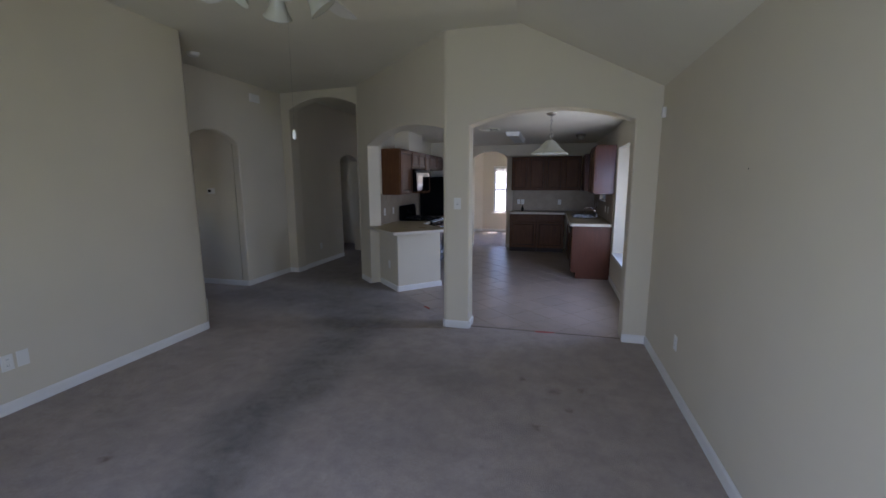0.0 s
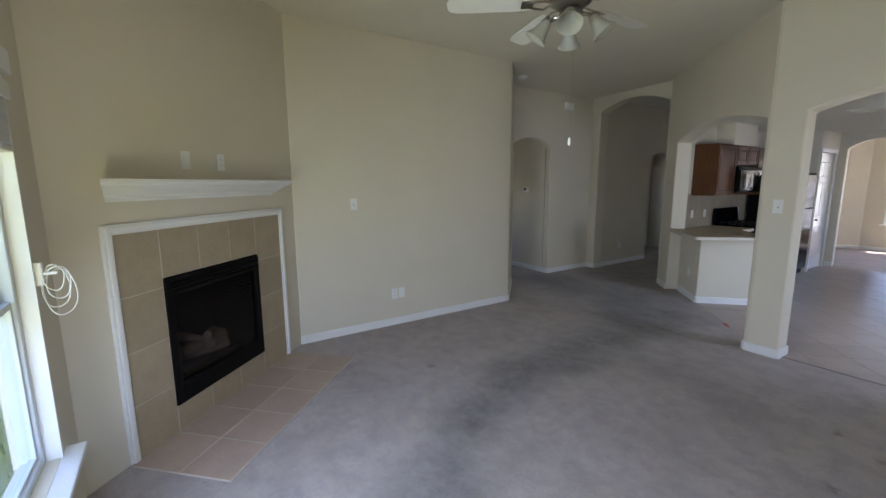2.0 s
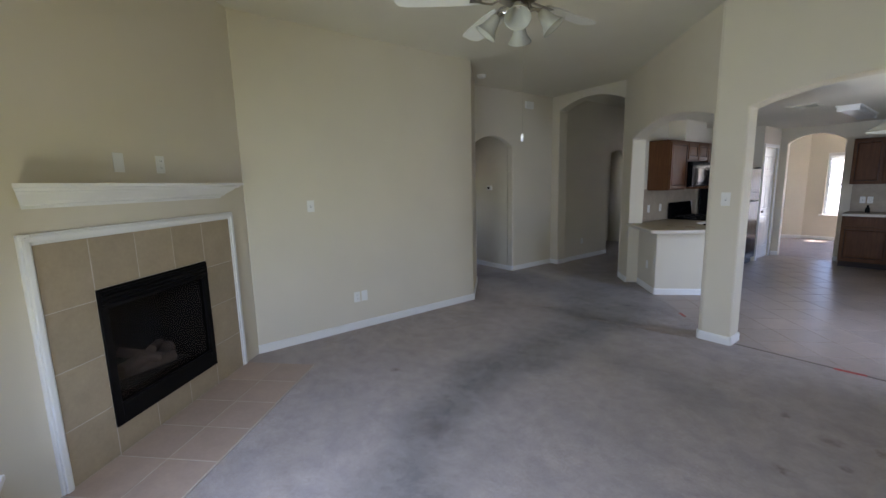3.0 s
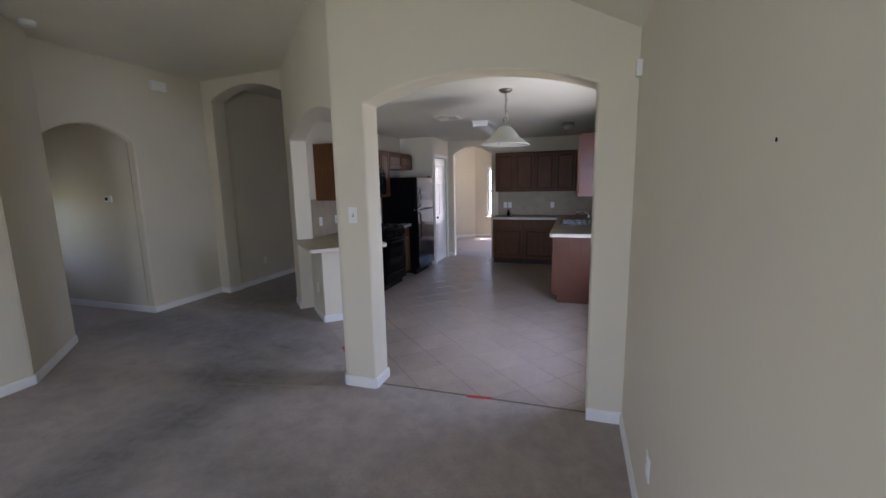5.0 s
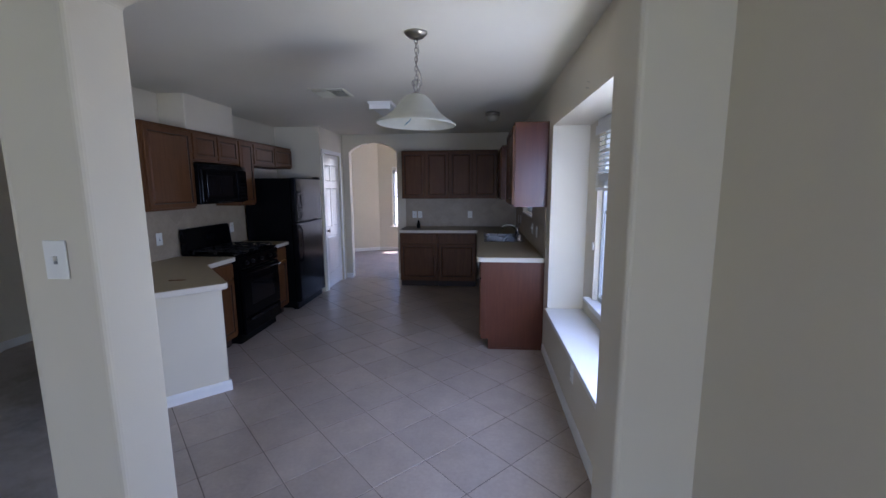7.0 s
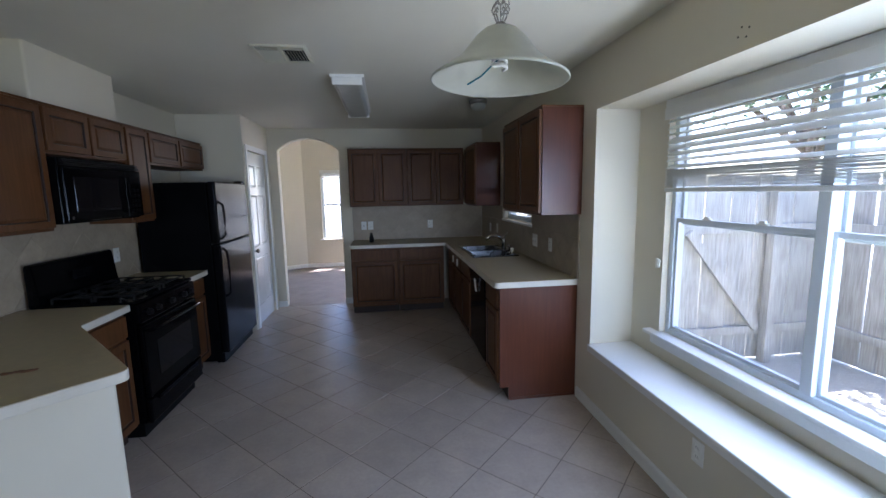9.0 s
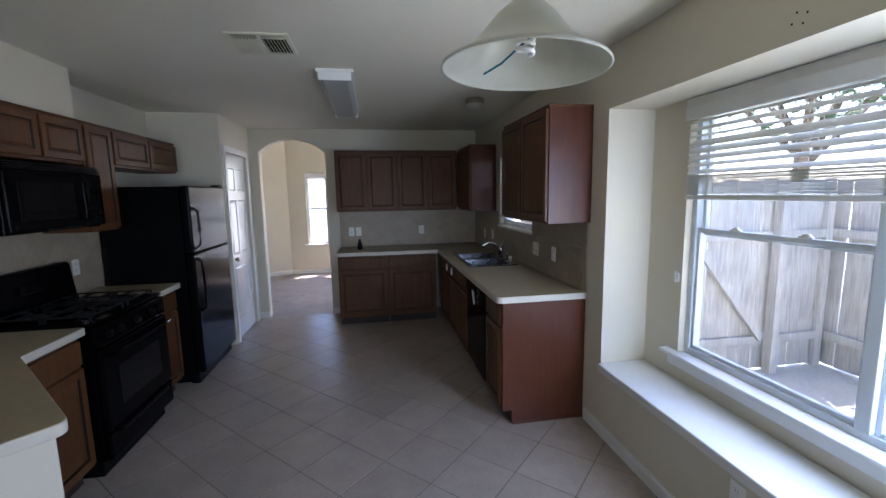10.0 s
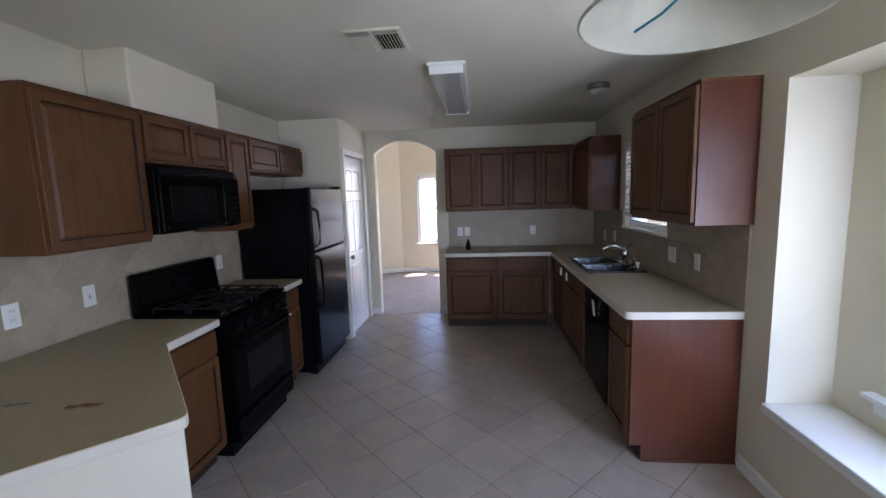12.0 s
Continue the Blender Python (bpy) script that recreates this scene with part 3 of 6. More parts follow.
# ---- windows ----
def casement(name, m, w, h, units, depth, meet, label):
    """A vinyl single-hung window, local x across, z up, room side at -y."""
    win = tagged(new(name), label, "window", kind="structure")
    win.matrix_basis = m
    bm = bmesh.new()
    fr = 0.035
    for r in ((0, fr, 0, h), (w - fr, w, 0, h), (fr, w - fr, 0, fr), (fr, w - fr, h - fr, h)):
        box(bm, r[0], r[1], 0, depth, r[2], r[3], 0.004)
    part("window_frame", bm, VINYL, win)
    uw = (w - 2 * fr) / units
    for i in range(units):
        x0, x1 = fr + i * uw, fr + (i + 1) * uw
        if i:
            part("mullion", solid(x0 - 0.026, x0 + 0.026, -0.012, depth, fr, h - fr, 0.004), VINYL, win)
            x0 += 0.026
        if i < units - 1:
            x1 -= 0.026
        for z0, z1, y in ((fr, meet + 0.02, 0.012), (meet - 0.02, h - fr, 0.042)):
            bm = bmesh.new()
            s = 0.019
            for r in ((x0, x0 + s, z0, z1), (x1 - s, x1, z0, z1), (x0 + s, x1 - s, z0, z0 + s), (x0 + s, x1 - s, z1 - s * 1.3, z1)):
                box(bm, r[0], r[1], y, y + 0.026, r[2], r[3], 0.003)
            sash = part("sash", bm, VINYL, win)
            pane = part("pane", solid(x0 + s - 0.002, x1 - s + 0.002, y + 0.010, y + 0.015, z0 + s - 0.002, z1 - s * 1.3 + 0.002), GLASS, sash, "clear glass pane")
            pane.visible_shadow = False
        for k in (0.3, 0.7):
            bm = solid(x0 + (x1 - x0) * k - 0.03, x0 + (x1 - x0) * k + 0.03, -0.004, 0.014, meet + 0.02, meet + 0.032, 0.004)
            box(bm, x0 + (x1 - x0) * k - 0.006, x0 + (x1 - x0) * k + 0.025, -0.012, 0.004, meet + 0.030, meet + 0.042, 0.003)
            part("sash_lock", bm, PLATE, win)
    return win


casement("window_1", pose(BAYX + 0.04, WY1, WZ0, 0, 0, -90), WY1 - WY0, WZ1 - WZ0, 2, 0.07, 0.71, "white vinyl twin kitchen window over the bay ledge")
casement("window_2", pose(LW1, YS - 0.05, LWZ0, 0, 0, 180), LW1 - LW0, LWZ1 - LWZ0, 2, 0.07, 0.69, "white vinyl twin window beside the fireplace")
casement("window_3", pose(0.05, SW1, SWZ0, 0, 0, -90), SW1 - SW0, SWZ1 - SWZ0, 1, 0.07, 0.42, "white vinyl window over the kitchen sink")
casement("window_4", pose(FW0, 9.04, FWZ0), FW1 - FW0, FWZ1 - FWZ0, 1, 0.07, 0.72, "white vinyl front room window")
casement("window_8", pose(0.93, 8.5, 0.4, 0, 0, -90), 2.0, 1.7, 2, 0.07, 0.8, "unseen white vinyl twin side window added to light the front room")
casement("window_6", pose(-7.45, 0.25, 0.6, 0, 0, 90), 0.60, 1.0, 1, 0.07, 0.5, "white vinyl window at the passage end")
casement("window_7", pose(-6.33, 4.95, 0.7, 0, 0, 90), 0.50, 1.2, 1, 0.07, 0.66, "unseen white vinyl window added to light the hall")
casement("window_5", pose(GW0, 9.04, GWZ0), GW1 - GW0, GWZ1 - GWZ0, 2, 0.07, 0.8, "unseen white vinyl twin window added to light the front room")
struct("window_stool", solid(BAYX - 0.055, BAYX + 0.038, WY0 - 0.08, WY1 + 0.09, WZ0 - 0.022, WZ0 + 0.002, 0.006), TRIM, "white painted window stool in the bay", "window sill")
struct("stool_apron", solid(BAYX - 0.018, BAYX - 0.001, WY0 - 0.05, WY1 + 0.06, WZ0 - 0.085, WZ0 - 0.024, 0.004), TRIM, "white painted apron under the window stool", "trim")
struct("bay_head_trim", solid(BAYX - 0.016, BAYX - 0.001, WY0 - 0.02, WY1 + 0.02, WZ1 - 0.01, BAYZ1 - 0.002, 0.003), TRIM, "white painted head trim over the bay window", "trim")
struct("living_sill", solid(LW0 - 0.10, LW1 + 0.10, YS - 0.048, YS + 0.075, LWZ0 - 0.03, LWZ0 - 0.002, 0.006), TRIM, "white painted sill under the living room window", "window sill")
bm = bmesh.new()
for r in ((LW0 - 0.012, LW0 + 0.002, LWZ0, LWZ1), (LW1 - 0.002, LW1 + 0.012, LWZ0, LWZ1)):
    box(bm, r[0], r[1], YS - 0.048, YS + 0.006, r[2], r[3])
box(bm, LW0 - 0.07, LW1 + 0.07, YS + 0.001, YS + 0.022, LWZ1, LWZ1 + 0.09, 0.004)
struct("living_window_trim", bm, TRIM, "white painted trim round the living room window", "trim")
struct("front_sill", solid(FW0 - 0.06, FW1 + 0.06, 8.95, 9.038, FWZ0 - 0.03, FWZ0 - 0.002, 0.005), TRIM, "white painted sill in the front room", "window sill")
struct("sink_sill", solid(-0.02, 0.048, SW0 - 0.04, SW1 + 0.04, SWZ0 - 0.025, SWZ0 - 0.002, 0.005), TRIM, "white painted sill over the sink", "window sill")


def blind(m, w, drop, loose, stack, label, tilt=22, stray=9):
    """Slatted blind hung from a headrail; local x across, hanging down from z=0, room side -y."""
    b = thing("window_blind", m, label, "blind")
    part("headrail", solid(0, w, -0.03, 0.025, -0.045, 0, 0.004), SLAT, b)
    part("valance", solid(-0.004, w + 0.004, -0.042, -0.032, -0.068, -0.001, 0.003), SLAT, b)
    me = None
    rnd = random.Random(4)
    bottom = -0.045
    for i in range(loose):
        z = -0.06 - (drop - 0.06 - stack * 0.0055 - 0.03) * (i + 0.5) / loose
        bm = bmesh.new()
        n = 5
        rows = [[bm.verts.new((x, -0.025 + 0.05 * k / n, 0.004 * math.sin(math.pi * k / n) + o)) for k in range(n + 1)] for x in (0.004, w - 0.004) for o in (0, 0.003)]
        for k in range(n):
            bm.faces.new((rows[0][k], rows[2][k], rows[2][k + 1], rows[0][k + 1]))
            bm.faces.new((rows[1][k], rows[1][k + 1], rows[3][k + 1], rows[3][k]))
        for k in (0, n):
            bm.faces.new((rows[0][k], rows[1][k], rows[3][k], rows[2][k]))
        s = part("slat", bm, SLAT, b, m=pose(0, 0, z, tilt + rnd.uniform(-stray, stray), rnd.uniform(-0.25, 0.25), 0))
    zt = -drop + 0.03 + stack * 0.0055
    for i in range(stack):
        z = zt - i * 0.0055
        o = rnd.uniform(-0.003, 0.003)
        part("slat", solid(0.004 + o, w - 0.004 + o, -0.025 + o, 0.025 + o, z - 0.0034, z), SLAT, b, m=pose(0, 0, 0, 0, rnd.uniform(-0.06, 0.06), 0))
    part("bottom_rail", solid(0.002, w - 0.002, -0.026, 0.026, -drop, -drop + 0.024, 0.005), SLAT, b)
    for k in range(4):
        x = w * (0.09 + 0.273 * k)
        for y in (-0.027, 0.027):
            part("ladder_cord", bent([(x, y, -0.02), (x + 0.002, y, -drop * 0.5), (x, y, -drop + 0.01)], 0.0012, 5), SLAT, b)
    return b


blind(pose(BAYX + 0.005, WY1 - 0.005, WZ1 - 0.012, 0, 0, -90), WY1 - WY0 - 0.01, 0.49, 8, 18, "white slatted blind half raised in the bay window", 34, 14)
blind(pose(LW1 - 0.005, YS - 0.018, LWZ1 - 0.035, 0, 0, 180), LW1 - LW0 - 0.01, 0.26, 0, 34, "white slatted blind drawn up in a thick stack", 10)
blind(pose(0.02, SW1 - 0.005, SWZ1 - 0.004, 0, 0, -90), SW1 - SW0 - 0.01, 0.72, 15, 3, "white slatted blind lowered over the sink window", 30)
blind(pose(FW0 + 0.005, 9.015, FWZ1 - 0.004), FW1 - FW0 - 0.01, 0.16, 0, 14, "white slatted blind raised in the front room", 10)


# ---- kitchen cabinets ----
def panel_door(w, h, t=0.02, rail=0.055):
    """A framed door leaf with a sunk flat panel, face at y=0 and body behind; x 0..w, z 0..h."""
    bm = solid(0, w, 0, t, 0, h)
    f = min(bm.faces, key=lambda q: q.calc_center_median().y)
    es = [e for e in f.edges]
    bmesh.ops.bevel(bm, geom=es, offset=0.004, segments=2, affect='EDGES', profile=0.5)
    f = min(bm.faces, key=lambda q: q.calc_center_median().y - q.calc_area() * 0.1)
    for thick, depth, glazed in ((rail, 0.0, 0), (0.004, -0.010, 1), (0.006, 0.0, 1), (0.022, 0.008, 0)):
        for ring in bmesh.ops.inset_region(bm, faces=[f], thickness=thick, depth=depth)["faces"]:
            ring.material_index = glazed
    return bm


def cabinet_door(parent, w, h, m, rail=0.055):
    """A panelled leaf whose groove keeps the dark glaze."""
    leaf = part("door", panel_door(w, h, rail=rail), OAK, parent, m=m)
    leaf.data.materials.append(GLAZE)
    return leaf


def slab_front(w, h, t=0.02):
    bm = solid(0, w, 0, t, 0, h)
    f = min(bm.faces, key=lambda q: q.calc_center_median().y)
    bmesh.ops.bevel(bm, geom=list(f.edges), offset=0.006, segments=2, affect='EDGES', profile=0.5)
    return bm


def base_cabinet(m, w, doors, label, depth=0.59, drawers=True, side=OAK, top=0.865):
    """Floor cabinet, local x across, front at y=0, 0.865 high on a recessed toe kick."""
    c = thing("base_cabinet", m, label, "cabinet", "kitchen base cabinets")
    part("body", solid(0, w, 0.021, depth, 0.10, top, 0.002), side, c)
    if top < 0.86:
        part("rail", solid(0, w, 0.021, 0.04, top, 0.865), side, c)
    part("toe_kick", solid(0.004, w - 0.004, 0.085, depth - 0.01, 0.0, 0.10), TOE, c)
    dw = w / doors
    for i in range(doors):
        x = i * dw + 0.012
        cabinet_door(c, dw - 0.024, 0.56, pose(x, 0, 0.125))
        if drawers:
            part("drawer_front", slab_front(dw - 0.024, 0.135), OAK, c, m=pose(x, 0, 0.705))
    return c


def upper_cabinet(m, w, h, doors, label, depth=0.32, side=OAK):
    c = thing("upper_cabinet", m, label, "cabinet", "kitchen wall cabinets")
    part("body", solid(0, w, 0.021, depth, 0, h, 0.002), side, c)
    part("cornice", solid(-0.002, w + 0.002, 0.016, depth, h + 0.0005, h + 0.012, 0.003), OAK, c)
    dw = w / doors
    for i in range(doors):
        cabinet_door(c, dw - 0.02, h - 0.036, pose(i * dw + 0.01, 0, 0.018), 0.05)
    return c


UB, UT = 1.385, 2.13
for x0, w in ((-1.865, 0.765), (-1.10, 0.765)):
    upper_cabinet(pose(x0, KB - 0.322, UB), w - 0.001, UT - UB, 2, "brown stained wall cabinet with two panelled doors")
for x0, w in ((-1.86, 0.60), (-1.26, 0.60)):
    base_cabinet(pose(x0, KB - 0.612, 0), w - 0.001, 1, "brown stained base cabinet with drawer and panelled door")
# east side, fronts facing west
EX = -0.612
upper_cabinet(pose(-0.322, KB - 0.325, UB, 0, 0, -90), KB - 0.325 - 4.855, UT - UB, 1, "brown stained corner wall cabinet with reddish end panel", side=OAKSIDE)
upper_cabinet(pose(-0.322, 3.65, UB, 0, 0, -90), 0.93, UT - UB, 2, "brown stained wall cabinet with reddish end panel", side=OAKSIDE)
base_cabinet(pose(EX, KB - 0.615, 0, 0, 0, -90), 0.475, 1, "brown stained corner base cabinet beside the sink")
base_cabinet(pose(EX, 4.735, 0, 0, 0, -90), 0.955, 2, "brown stained sink base cabinet with two doors", top=0.70)
base_cabinet(pose(EX, 3.135, 0, 0, 0, -90), 0.36, 1, "brown stained base cabinet with a reddish end panel", side=OAKSIDE)
bm = bmesh.new()
vs = [(EX + 0.085, 0.0), (-0.003, 0.0), (-0.003, 0.866), (EX + 0.018, 0.866), (EX + 0.018, 0.10), (EX + 0.085, 0.10)]
a_, b_ = [bm.verts.new((x, 2.755, z)) for x, z in vs], [bm.verts.new((x, 2.773, z)) for x, z in vs]
bm.faces.new(a_), bm.faces.new(b_[::-1])
for i in range(6):
    bm.faces.new((a_[i], b_[i], b_[(i + 1) % 6], a_[(i + 1) % 6]))
bmesh.ops.recalc_face_normals(bm, faces=bm.faces[:])
ep = thing("end_panel", pose(0, 0, 0), "reddish brown wood end panel of the counter run", "cabinet panel")
part("panel", bm, OAKSIDE, ep)
part("shoe_strip", solid(EX + 0.09, -0.006, 2.744, 2.7545, 0.0, 0.018, 0.003), OAKSIDE, ep)
part("stile", solid(EX + 0.016, EX + 0.062, 2.751, 2.7548, 0.10, 0.864, 0.001), OAKSIDE, ep)


def counter(name, plan, label, z0=0.866, z1=0.908):
    bm = prism(bmesh.new(), plan, z0, z1, 0.006)
    t = thing(name, pose(0, 0, 0), label, "countertop")
    part("edge_band", bm, LAMEDGE, t, "white laminate edge")
    ins = 0.004
    q = []
    n = len(plan)
    for i in range(n):
        p0, p1, p2 = Vector(plan[i - 1]), Vector(plan[i]), Vector(plan[(i + 1) % n])
        d1, d2 = (p1 - p0).normalized(), (p2 - p1).normalized()
        n1, n2 = Vector((-d1.y, d1.x)), Vector((-d2.y, d2.x))
        v = (n1 + n2) / max(0.3, 1 + n1.dot(n2))
        q.append(tuple(p1 + v * ins))
    part("top", prism(bmesh.new(), q, z1 - 0.004, z1 + 0.0015), LAMINATE, t, "speckled beige laminate top")
    return t


def rounded(p, prev, nxt, r=0.05, n=5):
    """Points of a rounded plan corner."""
    p, a, b = Vector(p), Vector(prev), Vector(nxt)
    s, e = p + (a - p).normalized() * r, p + (b - p).normalized() * r
    return [tuple(s * (1 - k / n) ** 2 + p * 2 * (k / n) * (1 - k / n) + e * (k / n) ** 2) for k in range(n + 1)]


SX0, SX1, SY0, SY1 = -0.555, -0.085, 3.87, 4.69
front = EX - 0.028
c1 = rounded((front, 2.735), (front, 4), (0, 2.735))
wx = -0.012
pieces = [[(-1.862, 5.19), (wx, 5.19), (wx, KB - 0.012), (-1.862, KB - 0.012)], [(front, SY1 - 0.02), (wx, SY1 - 0.02), (wx, 5.19), (front, 5.19)],
          [(front, SY0 + 0.02), (SX0 + 0.02, SY0 + 0.02), (SX0 + 0.02, SY1 - 0.02), (front, SY1 - 0.02)],
          [(SX1 - 0.04, SY0 + 0.02), (wx, SY0 + 0.02), (wx, SY1 - 0.02), (SX1 - 0.04, SY1 - 0.02)],
          [(wx, SY0 + 0.02), (front, SY0 + 0.02)] + c1 + [(wx, 2.735)]]
t = thing("countertop", pose(0, 0, 0), "beige laminate L-shaped counter with white edge", "countertop")
bm, bm2 = bmesh.new(), bmesh.new()
for p in pieces:
    prism(bm, p, 0.866, 0.907)
    prism(bm2, p, 0.9072, 0.9095)
for b in (bm, bm2):
    bmesh.ops.remove_doubles(b, verts=b.verts[:], dist=0.0005)
part("edge_band", bm, LAMEDGE, t, "white laminate edge")
part("top", bm2, LAMINATE, t, "speckled beige laminate top")
pc = [(-3.005, 0.955), (-2.385, 1.580), (-2.985, 2.23), (-2.985, 2.645), (KW + 0.012, 2.645), (KW + 0.012, 1.86), (-3.73, 1.68)]
plan = rounded(pc[0], pc[-1], pc[1], 0.05) + rounded(pc[1], pc[0], pc[2], 0.05) + pc[2:]
counter("bar_countertop", plan, "beige laminate breakfast bar top with white edge")
counter("range_countertop", [(-3.0, 3.45), (-3.0, 3.82), (KW + 0.012, 3.82), (KW + 0.012, 3.45)], "short beige laminate counter between range and fridge")

# peninsula: white end walls and its cabinet
pen = Matrix.Translation((-3.072, 1.265, 0)) @ pose(0, 0, 0, 0, 0, 45)
bm = bmesh.new()
box(bm, 0, 0.715, 0, 0.11, 0, 0.865, 0.012)
box(bm, 0, 0.11, 0.10, 0.78, 0, 0.865, 0.012)
hw = struct("half_wall", bm, WALL, "white painted half wall under the bar", "half wall")
hw.matrix_basis = pen
e1, e2 = Vector((R2, R2)), Vector((-R2, R2))
pa = Vector((-3.072, 1.265))
baseboard(pa + e1 * 0.0, (R2, R2), 0.728)
baseboard(pa + e2 * 0.66, (R2, -R2), 0.66)
baseboard(pa + e1 * 0.715, (-R2, R2), 0.11)
base_cabinet(pen @ pose(0.72, 0.115, 0, 0, 0, 90), 0.55, 1, "brown stained peninsula cabinet with drawer and door", depth=0.55)
base_cabinet(pose(-3.03, 3.455, 0, 0, 0, 90), 0.355, 1, "narrow brown stained base cabinet by the range", depth=0.56)
base_cabinet(pose(-3.012, 2.245, 0, 0, 0, 90), 0.405, 1, "narrow brown stained base cabinet between bar and range", depth=0.565)
# west wall cabinets
UW = KW + 0.33
WB, WT = 1.385, 2.10
upper_cabinet(pose(UW, 2.0, WB, 0, 0, 90), 0.575, WT - WB, 1, "brown stained wall cabinet beside the microwave", depth=0.328)
upper_cabinet(pose(UW, 2.58, 1.825, 0, 0, 90), 0.742, WT - 1.825, 2, "short brown stained cabinet over the microwave", depth=0.328)
upper_cabinet(pose(UW, 3.327, WB - 0.01, 0, 0, 90), 0.30, WT - WB + 0.01, 1, "narrow brown stained wall cabinet by the fridge", depth=0.328)
upper_cabinet(pose(UW, 3.632, 1.83, 0, 0, 90), 1.01, WT - 1.83, 2, "short brown stained cabinet over the fridge", depth=0.328)
struct("vent_chase", solid(KW + 0.001, KW + 0.265, 2.60, 3.37, WT + 0.014, KCEIL + 0.01, 0.012), WALL, "cream painted vent chase over the microwave cabinet", "chase")


# ---- appliances ----
def microwave(m):
    """Over-the-range microwave, local x across 0..0.76, front y=0."""
    t = thing("microwave", m, "black over-the-range microwave under a wall cabinet", "microwave")
    part("body", solid(0, 0.75, 0.03, 0.40, 0, 0.385, 0.006), BLACK, t)
    door = part("door", solid(0.002, 0.565, 0, 0.029, 0.012, 0.335, 0.01), BLACK, t)
    part("door_window", solid(0.07, 0.49, -0.003, 0.002, 0.07, 0.275, 0.002), DARKGLASS, door, "dark glass window")
    part("handle", bent([(0.545, 0.0, 0.05), (0.545, -0.03, 0.06), (0.545, -0.036, 0.17), (0.545, -0.03, 0.285), (0.545, 0.0, 0.295)], 0.009), BLACK, door)
    panel = part("control_panel", solid(0.567, 0.748, 0, 0.029, 0.012, 0.335, 0.006), BLACK, t)
    for r in range(5):
        for c in range(3):
            part("key", solid(0.60 + c * 0.042, 0.632 + c * 0.042, -0.002, 0.001, 0.04 + r * 0.036, 0.066 + r * 0.036, 0.001), BLACKMATT, panel)
    part("display", solid(0.60, 0.716, -0.002, 0.001, 0.25, 0.29), DARKGLASS, panel)
    for i in range(4):
        part("vent_louver", solid(0.01, 0.74, -0.002 + 0.003 * i, 0.028, 0.340 + i * 0.0105, 0.346 + i * 0.0105, 0.001), BLACKMATT, t)
    part("badge", turned([(0, 0), (0.009, 0), (0.009, 0.003), (0, 0.003)], 12), STEEL, t, m=pose(0.03, 0, 0.035, 90))
    return t


microwave(pose(UW + 0.07, 2.57, 1.42, 0, 0, 90))


